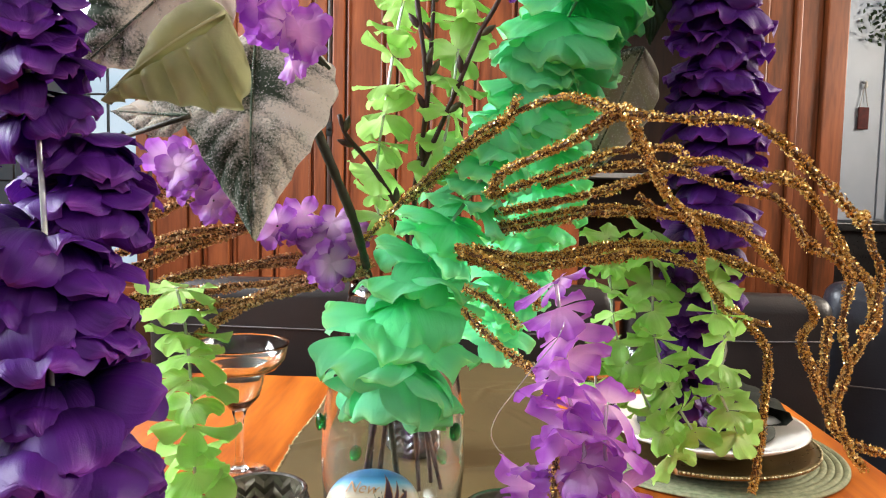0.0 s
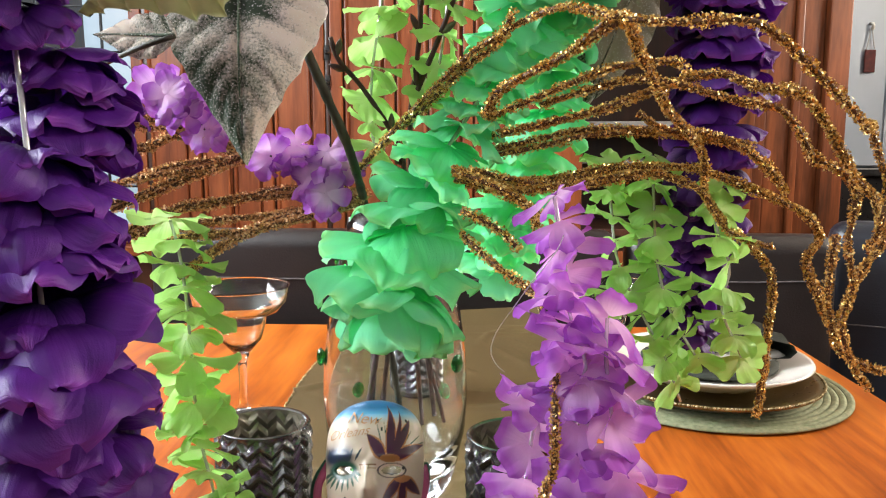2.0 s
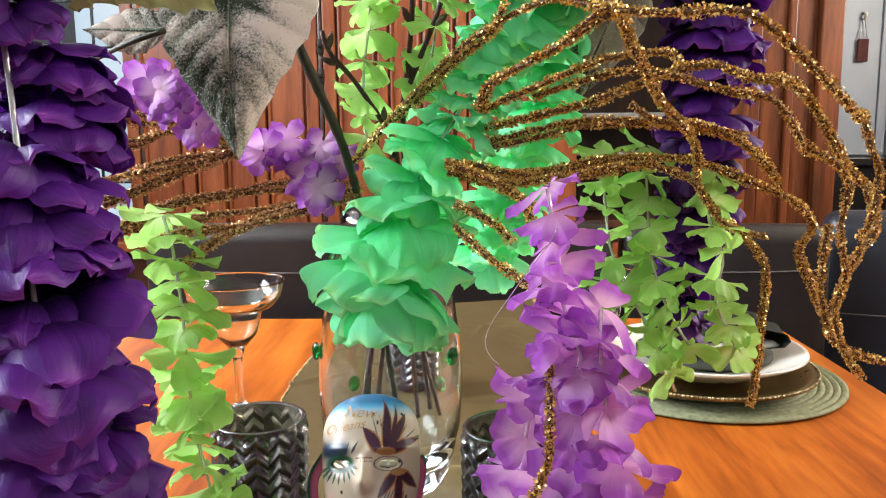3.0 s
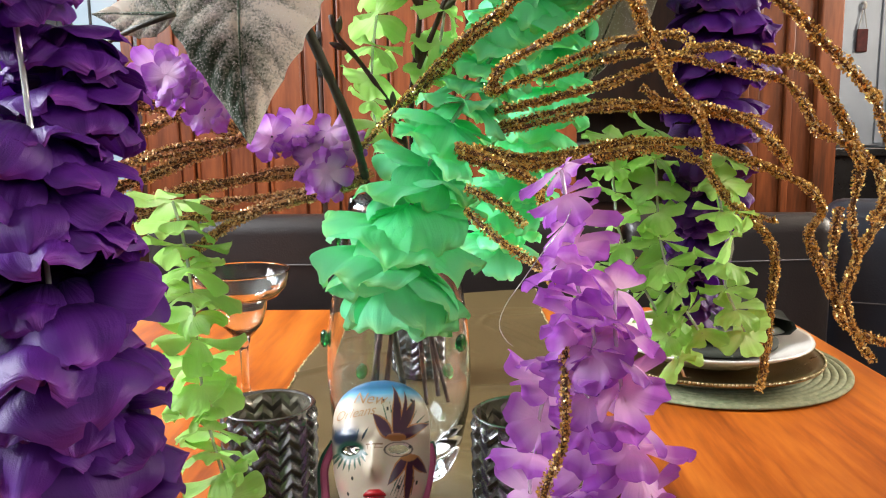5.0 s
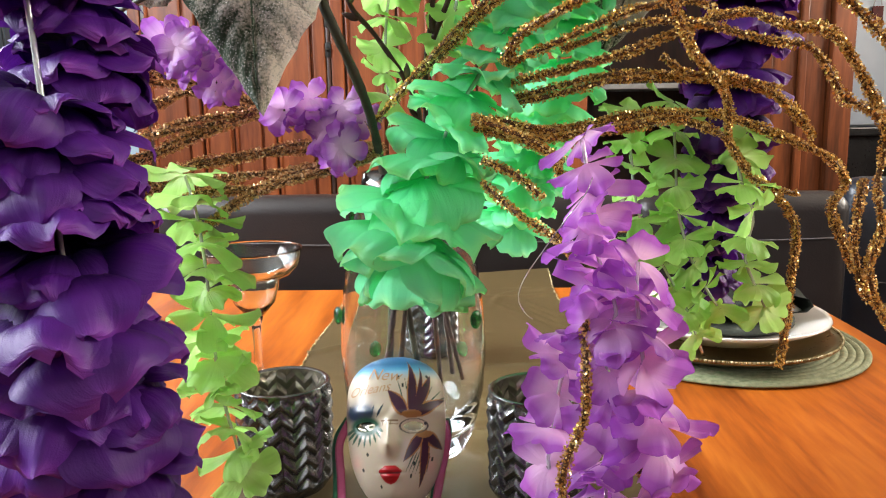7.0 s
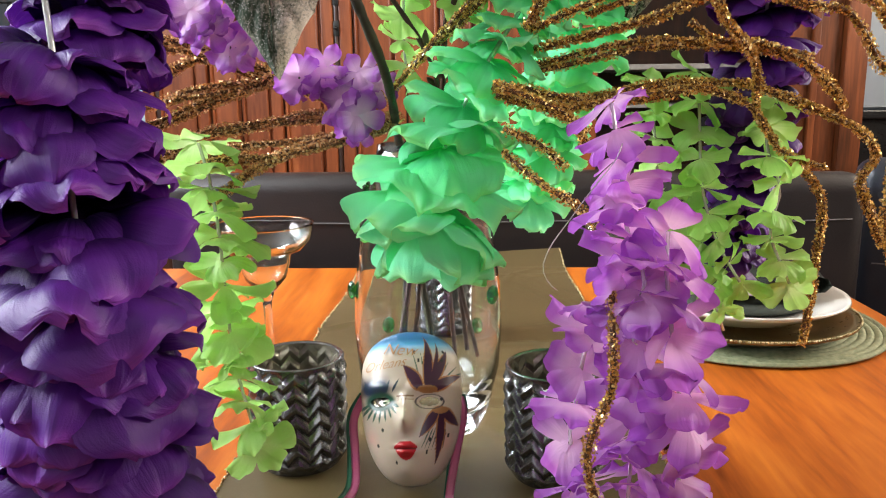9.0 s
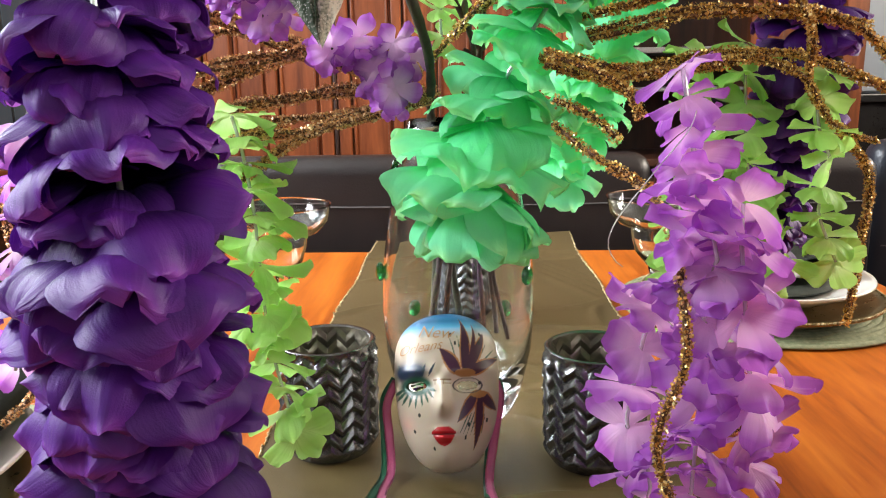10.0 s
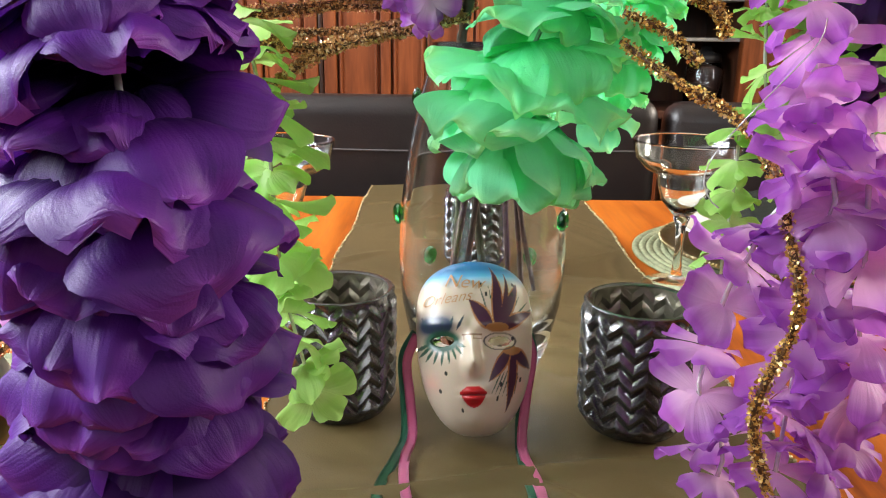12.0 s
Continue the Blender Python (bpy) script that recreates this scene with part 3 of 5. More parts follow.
runner = thing("table_runner", "olive-tan satin table runner with a beaded edge, lightly creased", "table runner")
bm = bmesh.new()
nx, ny = 80, 300
grid = [[None] * (ny + 1) for _ in range(nx + 1)]
for i in range(nx + 1):
    for k in range(ny + 1):
        fx, fy = i / nx, k / ny
        px, py = RX0 + (RX1 - RX0) * fx, RY0 + (RY1 - RY0) * fy + 0.05 * fx * max(0, fy - 0.9) * 10 * 0.8
        grid[i][k] = bm.verts.new((px + 0.002 * math.sin(py * 23), py, runner_z(px, py)))
for i in range(nx):
    for k in range(ny):
        bm.faces.new((grid[i][k], grid[i + 1][k], grid[i + 1][k + 1], grid[i][k + 1]))
part("cloth", bm, M_RUNNER, runner)
rng = random.Random(2)
for side in (RX0, RX1):
    bm = bmesh.new()
    py = RY0
    while py < RY1 - 0.003:
        px = side + 0.002 * math.sin(py * 23)
        r = rng.uniform(0.0011, 0.0017)
        yy = py + (0.04 * max(0, (py - RY0) / (RY1 - RY0) - 0.9) * 10 if side == RX1 else 0)
        m = Matrix.Translation((px + rng.uniform(-0.001, 0.001), yy, runner_z(px, yy) + 0.0006))
        bmesh.ops.create_icosphere(bm, subdivisions=1, radius=r, matrix=m)
        py += 0.0042
    part("bead_trim", bm, M_BEAD, runner, "pale gold beaded trim")


# ---------------------------------------------------------------- place settings
def ring_bm(r0, r1, z, n=96, bulge=0.002):
    return lathe([(r0, z), ((r0 + r1) / 2, z + bulge), (r1, z), (r1, z - 0.002), (r0, z - 0.002), (r0, z)], n)


def place_setting(cx, cy):
    mat_ = thing("placemat", "round sage-green woven placemat on the table", "placemat", "", "round placemats", (cx, cy, TZ + 0.0012))
    part("base", lathe([(0, 0.002), (0.160, 0.002), (0.162, 0.001), (0.160, 0), (0, 0)], 96), M_MAT, mat_)
    r = 0.10
    while r < 0.161:
        part("coil", ring_bm(r, r + 0.0078, 0.0032, 96, 0.0022), M_MAT, mat_)
        r += 0.0083
    ch = thing("charger_plate", "bronze-gold charger plate with a beaded rim", "plate", "", "chargers", (cx - 0.010, cy - 0.026, TZ + 0.0075))
    part("dish", lathe([(0, 0.003), (0.085, 0.003), (0.098, 0.008), (0.122, 0.0175), (0.131, 0.019), (0.133, 0.0165), (0.124, 0.013), (0.10, 0.003), (0.085, 0), (0, 0)], 96), M_CHARGER, ch)
    bm = bmesh.new()
    for k in range(190):
        a = 2 * math.pi * k / 190
        bmesh.ops.create_icosphere(bm, subdivisions=1, radius=0.0017, matrix=Matrix.Translation((0.1325 * math.cos(a), 0.1325 * math.sin(a), 0.0190)))
    part("beaded_rim", bm, M_BEAD, ch, "row of small bright gold beads")
    pl_ = thing("dinner_plate", "plain off-white china dinner plate on the charger", "plate", "", "dinner plates", (cx - 0.006, cy - 0.018, TZ + 0.0190))
    part("dish", lathe([(0, 0.008), (0.07, 0.008), (0.08, 0.012), (0.116, 0.026), (0.120, 0.0275), (0.121, 0.0255), (0.112, 0.020), (0.078, 0.004), (0.06, 0), (0, 0)], 96), M_CHINA, pl_)
    # folded napkin: a long roll bent double over itself
    nk = thing("napkin", "dark green cloth napkin folded on the plate", "napkin", "", "napkins", (cx + 0.004, cy + 0.006, TZ + 0.0275))
    bm = bmesh.new()
    rows = []
    prof = [(-0.055, 0.008), (-0.06, 0.016), (-0.045, 0.026), (0.0, 0.036), (0.05, 0.043), (0.075, 0.040), (0.080, 0.032), (0.072, 0.024), (0.03, 0.018), (-0.02, 0.013)]
    for k in range(13):
        yy = -0.055 + 0.15 * k / 12
        w = 1 - 0.25 * abs(k / 12 - 0.4)
        rows.append([bm.verts.new((px * w + 0.012, yy + 0.004 * math.sin(px * 60), pz + 0.002 * math.sin(k * 1.3 + px * 40))) for px, pz in prof])
    for a, b in zip(rows, rows[1:]):
        for q in range(len(prof) - 1):
            bm.faces.new((a[q], a[q + 1], b[q + 1], b[q]))
    bmesh.ops.solidify(bm, geom=list(bm.faces), thickness=0.003)
    part("cloth", bm, M_NAPKIN, nk)
    lower = lathe([(0, 0.0), (0.07, 0.0), (0.082, 0.004), (0.082, 0.008), (0.07, 0.009), (0, 0.009)], 48)
    part("lower_fold", lower, M_NAPKIN, nk)
    roll = lathe([(0, 0), (0.026, 0.0), (0.03, 0.004), (0.026, 0.009), (0, 0.009)], 32)
    bmesh.ops.scale(roll, vec=(2.0, 0.7, 1), verts=roll.verts)
    bmesh.ops.translate(roll, vec=(0.02, -0.035, 0.0185), verts=roll.verts)
    part("inner_fold", roll, M_CHINA, nk, "white inner fold of the napkin")


place_setting(0.588, 0.217)
place_setting(-0.158, -0.248)


# ---------------------------------------------------------------- glassware
def margarita(at, label):
    g = thing("margarita_glass", label, "glass", "", "margarita glasses", at)
    ob = part("bowl", lathe([(0, 0.072), (0.010, 0.074), (0.022, 0.088), (0.0265, 0.104), (0.028, 0.114), (0.040, 0.119), (0.050, 0.130), (0.0535, 0.146),
                             (0.0540, 0.148), (0.0525, 0.148), (0.0520, 0.146), (0.0485, 0.132), (0.039, 0.1215), (0.0265, 0.117), (0.0248, 0.104), (0.0205, 0.090), (0.009, 0.079), (0, 0.078)], 64), M_GLASS_TEAL, g)
    st = part("stem", lathe([(0, 0.0718), (0.008, 0.0712), (0.0052, 0.062), (0.0042, 0.045), (0.0042, 0.025), (0.0055, 0.012), (0.010, 0.006), (0.030, 0.0026), (0.0345, 0.0016), (0.0345, 0.0), (0, 0.0)], 48), M_GLASS_TEAL, g)
    for o in (ob, st):
        o.visible_shadow = False
    return g


margarita((0.042, 0.092, TZ + 0.0005), "empty clear margarita glass on the bare table")
margarita((0.4375, 0.112, TZ + 0.003), "empty clear margarita glass beside the placemat")

# vase
VX, VY = 0.2295, -0.085
vase = thing("flower_vase", "clear glass vase studded with green glass gems", "vase", at=(VX, VY, TZ + 0.0032))
prof = [(0, 0), (0.040, 0), (0.045, 0.003), (0.0525, 0.022), (0.0595, 0.055), (0.0617, 0.088), (0.0600, 0.125), (0.0545, 0.165), (0.046, 0.205), (0.040, 0.228), (0.0385, 0.239),
        (0.0370, 0.239), (0.0380, 0.228), (0.0438, 0.205), (0.0522, 0.165), (0.0577, 0.125), (0.0594, 0.088), (0.0570, 0.055), (0.048, 0.030), (0.034, 0.021), (0, 0.018)]
v = part("body", lathe(prof, 80), M_GLASS, vase)
v.visible_shadow = False


def vase_r(z):
    return float(np.interp(z, [0.003, 0.022, 0.055, 0.088, 0.125, 0.165, 0.205, 0.228], [0.045, 0.0525, 0.0595, 0.0617, 0.06, 0.0545, 0.046, 0.04]))


bm = bmesh.new()
bmesh.ops.create_icosphere(bm, subdivisions=2, radius=0.0068)
bmesh.ops.scale(bm, vec=(1, 0.55, 1.15), verts=bm.verts)
gem_me = from_bm("gem", bm, M_GEM, False)
for ang, z in ((193, 0.121), (-32, 0.122), (130, 0.072), (48, 0.072), (168, 0.20), (88, 0.13), (12, 0.205)):
    g = part("gem", gem_me, M_GEM, vase)
    a = radians(ang)
    r = vase_r(z) + 0.0028
    g.matrix_local = Matrix.Translation((r * math.cos(a), r * math.sin(a), z)) @ Matrix.Rotation(a + math.pi / 2, 4, 'Z')


# zigzag candle holders
def holder_mesh():
    bm = bmesh.new()
    nt, nz, R, Hh = 234, 90, 0.0352, 0.083

    def tri(x):
        return abs((x % 1.0) - 0.5) * 2

    def shell(r0, z0, depth, inward):
        rows = []
        for k in range(nz + 1):
            f = k / nz
            z = z0 + (Hh - z0) * f
            row = []
            for i in range(nt):
                th = 2 * math.pi * i / nt
                zig = tri(13 * i / nt)
                d = depth * (2 * abs(tri(z / 0.0225 + zig * 0.34) - 0.5) ** 0.8)
                edge = min(1, f * 8, (1 - f) * 10)
                lean = 0.0015 * (f - 0.5)
                rr = r0 + lean + d * edge * (-0.6 if inward else 1) - (0.003 * (1 - min(1, f * 10)) if not inward else 0)
                zz = z + (0.0009 * tri(13 * i / nt) if k == nz else 0)
                row.append(bm.verts.new((rr * math.cos(th), rr * math.sin(th), zz)))
            rows.append(row)
        for a, b in zip(rows, rows[1:]):
            for i in range(nt):
                j = (i + 1) % nt
                bm.faces.new((a[i], a[j], b[j], b[i]) if not inward else (a[j], a[i], b[i], b[j]))
        return rows
    outer = shell(R - 0.0012, 0.0, 0.0028, False)
    bm.faces.new(outer[0][::-1])
    body = from_bm("body", bm, M_SMOKE, False)
    bm = bmesh.new()
    inner = shell(R - 0.0034, 0.008, 0.0026, True)
    bm.faces.new(inner[0])
    return body, from_bm("lining", bm, M_SMOKE_IN, False)


hold_me, line_me = holder_mesh()
rim_me = from_bm("rim", lathe([(0.0318, 0.0832), (0.0340, 0.0846), (0.0362, 0.0834), (0.0340, 0.0826), (0.0318, 0.0832)], 60), M_SMOKE)
for hx, hy, rot in ((0.3270, -0.1725, 4), (0.1335, -0.155, 17), (0.2335, 0.165, 9)):
    ob = thing("candle_holder", "smoky mirrored glass candle holder with a chevron relief", "candle holder", "", "chevron candle holders", (hx, hy, TZ + 0.0036))
    ob.rotation_euler = (0, 0, radians(rot))
    part("body", hold_me, M_SMOKE, ob)
    part("lining", line_me, M_SMOKE_IN, ob, "paler amber-grey inside")
    part("rim", rim_me, M_SMOKE, ob)

# ---------------------------------------------------------------- painted mask
MW, MH = 0.0374, 0.112
BASE = Vector((0.54, 0.45, 0.35))


def mask_half(v):
    lo = math.sqrt(max(0.0, 1 - (1 - min(v, 0.5) / 0.5) ** 2)) ** 0.82
    hi = (1 - max(0, (v - 0.62) / 0.38) ** 3.2) ** 0.5 if v < 1 else 0.0
    return MW * max(0.02, lo * (0.93 + 0.07 * min(1, v / 0.6))) * max(0.05, hi)


def mask_depth(u, v):
    """How far the face stands out, towards the viewer."""
    d = 0.026 * max(0.0, 1 - abs(u) ** 2.4) ** 0.62 * (0.72 + 0.28 * math.sin(math.pi * min(1, v + 0.1)))
    d *= math.sqrt(max(0.0, 1 - (1 - v / 0.24) ** 2)) if v < 0.24 else 1.0
    d *= math.sqrt(max(0.0, 1 - ((v - 0.78) / 0.22) ** 2)) if v > 0.78 else 1.0
    un = u + 0.07
    g = lambda x, s: math.exp(-(x / s) ** 2)
    d += 0.0125 * g(un, 0.12) * g(v - 0.40, 0.045) + 0.0080 * g(un, 0.10) * g(v - 0.48, 0.08)
    d -= 0.0035 * (g(u + 0.50, 0.26) + g(u - 0.38, 0.26)) * g(v - 0.53, 0.06)
    d += 0.0016 * g(v - 0.62, 0.035) * (1 - g(un, 0.1))
    d += 0.0030 * g(un, 0.20) * (g(v - 0.252, 0.020) + 1.1 * g(v - 0.212, 0.022))
    d -= 0.0012 * g(un, 0.22) * g(v - 0.232, 0.007)
    d += 0.0028 * g(un, 0.3) * g(v - 0.09, 0.06)
    return d


def leaf_paint(u, v, a, b, wide):
    """Distance inside a pointed leaf from a to b: below 1 inside."""
    ax, ay = a
    dx, dy = b[0] - ax, (b[1] - ay) * 2.0
    L2 = dx * dx + dy * dy
    px, py = u - ax, (v - ay) * 2.0
    t = (px * dx + py * dy) / L2
    if not 0 < t < 1:
        return 9.0
    off = abs(px * dy - py * dx) / math.sqrt(L2)
    w = wide * (math.sin(math.pi * t ** 0.75) ** 0.9 + 0.02)
    return off / w


def mix(a, b, f):
    f = max(0.0, min(1.0, f))
    return a * (1 - f) + b * f


LEAVES = (((0.34, 0.595), (0.44, 0.955), 0.105), ((0.38, 0.60), (0.80, 0.85), 0.095), ((0.38, 0.59), (0.99, 0.69), 0.085), ((0.28, 0.595), (-0.10, 0.755), 0.115), ((0.40, 0.60), (0.66, 0.91), 0.05),
          ((0.58, 0.475), (0.21, 0.30), 0.095), ((0.62, 0.475), (0.66, 0.13), 0.095), ((0.62, 0.475), (0.97, 0.37), 0.085))


def mask_paint(u, v):
    c = BASE.copy()
    c = mix(c, Vector((0.09, 0.32, 0.52)), (v - 0.825) / 0.07)
    c = mix(c, Vector((0.006, 0.10, 0.22)), (v - 0.885) / 0.05)
    for s, k in ((-0.82, 0.30), (0.80, 0.27)):
        c = mix(c, Vector((0.75, 0.36, 0.32)), 0.5 * math.exp(-((u - s) / 0.14) ** 2 - ((v - k) / 0.05) ** 2))
    c = mix(c, Vector((0.012, 0.025, 0.06)), 1.5 * math.exp(-((u + 0.66) / 0.30) ** 4 - ((v - 0.615) / 0.060) ** 2))
    e = math.hypot((u + 0.56) / 0.30, (v - 0.525) / 0.060)
    c = mix(c, Vector((0.004, 0.06, 0.035)), (1.15 - e) * 3.5)
    for k in range(9):
        a0 = math.radians(200 + 18 * k)
        p0 = (-0.56 + 0.26 * math.cos(a0), 0.525 + 0.05 * math.sin(a0))
        p1 = (p0[0] + 0.20 * math.cos(a0) - 0.06, p0[1] + 0.085 * math.sin(a0))
        if leaf_paint(u, v, p0, p1, 0.022) < 1:
            c = Vector((0.01, 0.07, 0.04))
    for k in range(5):
        p0 = (-0.80 + 0.12 * k, 0.585)
        if leaf_paint(u, v, p0, (p0[0] - 0.10 + 0.06 * k, 0.67), 0.02) < 1:
            c = Vector((0.01, 0.03, 0.05))
    for k in range(7):
        p0 = (0.22 + 0.09 * k, 0.66)
        if leaf_paint(u, v, p0, (p0[0] - 0.15 + 0.09 * k, 0.86 - 0.02 * k), 0.011) < 1 or leaf_paint(u, v, (0.44 + 0.05 * k, 0.36), (0.25 + 0.08 * k, 0.22), 0.010) < 1:
            c = Vector((0.02, 0.08, 0.05))
    best = min(leaf_paint(u, v, *l) for l in LEAVES)
    if best < 1.0:
        c = Vector((0.36, 0.15, 0.045)) if best > 0.74 else Vector((0.045, 0.008, 0.03))
    if math.hypot((u - 0.36) / 0.19, (v - 0.597) / 0.026) < 1 or math.hypot((u - 0.60) / 0.15, (v - 0.468) / 0.024) < 1:
        c = Vector((0.33, 0.14, 0.04))
    ring = math.hypot((u - 0.40) / 0.27, (v - 0.520) / 0.047)
    if 0.93 < ring < 1.05:
        c = Vector((0.08, 0.06, 0.06))
    if -0.24 < u < 0.10 and (abs(v - 0.558) < 0.004 or (abs(v - 0.535) < 0.003 and u > -0.06)):
        c = Vector((0.20, 0.11, 0.06))
    for k in range(3):
        if abs(u + 0.20 - 0.08 * k) < 0.012 and 0.525 < v < 0.558:
            c = Vector((0.20, 0.11, 0.06))
    for du, dv in ((0.12, 0.84), (0.20, 0.785), (0.66, 0.785), (0.73, 0.84), (-0.54, 0.35), (-0.70, 0.255), (-0.34, 0.15), (0.44, 0.285), (0.40, 0.21), (0.80, 0.31), (0.62, 0.535)):
        if math.hypot(u - du, (v - dv) * 2.0) < 0.026:
            c = Vector((0.01, 0.01, 0.01))
    ul = u + 0.08
    top = 0.247 + 0.045 * (1 - (abs(ul) / 0.26) ** 1.3) - 0.016 * math.exp(-(ul / 0.06) ** 2)
    bot = 0.230 - 0.066 * max(0, 1 - (ul / 0.235) ** 2) ** 0.7
    if abs(ul) < 0.26 and bot < v < top:
        c = Vector((0.44, 0.004, 0.012)) if abs(v - 0.232) > 0.004 else Vector((0.18, 0.004, 0.008))
    return c


bm = bmesh.new()
col = bm.loops.layers.float_color.new("paint")
NU, NV = 150, 200
gv = []
for k in range(NV + 1):
    v_ = k / NV
    h = mask_half(v_)
    row = []
    for i in range(NU + 1):
        u = -1 + 2 * i / NU
        row.append(bm.verts.new((u * h, -mask_depth(u, v_), v_ * MH)))
    gv.append(row)
for k in range(NV):
    for i in range(NU):
        u, v_ = -1 + 2 * (i + 0.5) / NU, (k + 0.5) / NV
        if math.hypot((u + 0.56) / 0.20, (v_ - 0.527) / 0.030) < 1 or math.hypot((u - 0.40) / 0.20, (v_ - 0.520) / 0.028) < 1:
            continue
        f = bm.faces.new((gv[k][i], gv[k][i + 1], gv[k + 1][i + 1], gv[k + 1][i]))
        for lp, (ii, kk) in zip(f.loops, ((i, k), (i + 1, k), (i + 1, k + 1), (i, k + 1))):
            cc = mask_paint(-1 + 2 * ii / NU, kk / NV)
            lp[col] = (cc[0], cc[1], cc[2], 1)
loose = [v_ for v_ in bm.verts if not v_.link_faces]
bmesh.ops.delete(bm, geom=loose, context='VERTS')
bmesh.ops.solidify(bm, geom=list(bm.faces), thickness=0.0028)
MASK_M = Matrix.Translation((0.2240, -0.1985, TZ + 0.0040)) @ Matrix.Rotation(radians(-27), 4, 'X') @ Matrix.Rotation(radians(-2), 4, 'Y')
mask = tagged(new("ceramic_mask", from_bm("ceramic_mask", bm, M_MASK)), "glazed white carnival mask with purple leaves leaning on the vase", "mask")
mask.matrix_world = MASK_M


def mask_surface(px, pz, lift=0.0010):
    v_ = min(0.995, max(0.005, pz / MH))
    return Vector((px, -mask_depth(max(-1, min(1, px / mask_half(v_))), v_) - lift, pz))


def painted_word(body, px, pz, size, slope):
    cu = bpy.data.curves.new("script", 'FONT')
    cu.body, cu.size, cu.shear, cu.extrude, cu.offset = body, size, 0.45, 0.0, -0.00008
    ob = new("script", cu)
    deps = bpy.context.evaluated_depsgraph_get()
    me = bpy.data.meshes.new_from_object(ob.evaluated_get(deps))
    bpy.data.objects.remove(ob)
    b = bmesh.new()
    b.from_mesh(me)
    bmesh.ops.triangulate(b, faces=b.faces)
    bmesh.ops.subdivide_edges(b, edges=list(b.edges), cuts=1)
    for w in b.verts:
        lx, ly = w.co.x, w.co.y + slope * w.co.x
        w.co = mask_surface(px + lx, pz + ly)
    return part("lettering", b, M_INK, mask, "copper hand-painted lettering", False)


painted_word("New", -0.0195, 0.0935, 0.0125, -0.10)
painted_word("Orleans", -0.0340, 0.0805, 0.0098, 0.12)


# ribbons at the mask's sides
def ribbon(points, width, mat, label, parent, flat=Vector((0, -1, 0.4))):
    pts, tan = spline(points, 0.003)
    bm = bmesh.new()
    rows = []
    for i, (p, t) in enumerate(zip(pts, tan)):
        side = t.cross(flat).normalized()
        side = (side + 0.25 * math.sin(i * 0.18) * flat.normalized()).normalized()
        rows.append([bm.verts.new(p + side * width * k) for k in (-0.5, -0.17, 0.17, 0.5)])
    for a, b in zip(rows, rows[1:]):
        for k in range(3):
            bm.faces.new((a[k], a[k + 1], b[k + 1], b[k]))
    bmesh.ops.solidify(bm, geom=list(bm.faces), thickness=0.0004)
    return part("ribbon", bm, mat, parent, label)


rb = thing("mask_ribbons", "green and pink satin ribbons hanging from the mask sides", "ribbon", at=(0, 0, 0))
Z0 = TZ + 0.006
ribbon([(0.1845, -0.158, 0.806), (0.1785, -0.172, 0.793), (0.1810, -0.186, 0.775), (0.1835, -0.205, 0.7585), (0.1800, -0.228, Z0), (0.1815, -0.258, Z0), (0.188, -0.29, Z0)], 0.0062, M_PINK, "pink satin ribbon", rb)
ribbon([(0.1835, -0.156, 0.807), (0.1755, -0.166, 0.793), (0.1775, -0.182, 0.772), (0.1790, -0.203, 0.7565), (0.1740, -0.228, Z0 - 0.001), (0.167, -0.258, Z0 - 0.001), (0.168, -0.29, Z0 - 0.001)], 0.0062, M_TEALR, "green satin ribbon", rb)
ribbon([(0.2575, -0.158, 0.806), (0.2600, -0.170, 0.796), (0.2555, -0.186, 0.776), (0.2515, -0.205, 0.7585), (0.2515, -0.225, Z0), (0.2560, -0.250, Z0), (0.2575, -0.268, Z0)], 0.0062, M_PINK, "pink satin ribbon", rb)
ribbon([(0.2585, -0.156, 0.807), (0.2605, -0.168, 0.797), (0.2530, -0.184, 0.774), (0.2500, -0.206, 0.7565), (0.2500, -0.23, Z0 - 0.001), (0.2525, -0.262, Z0 - 0.001), (0.253, -0.285, Z0 - 0.001)], 0.0058, M_TEALR, "green satin ribbon", rb)


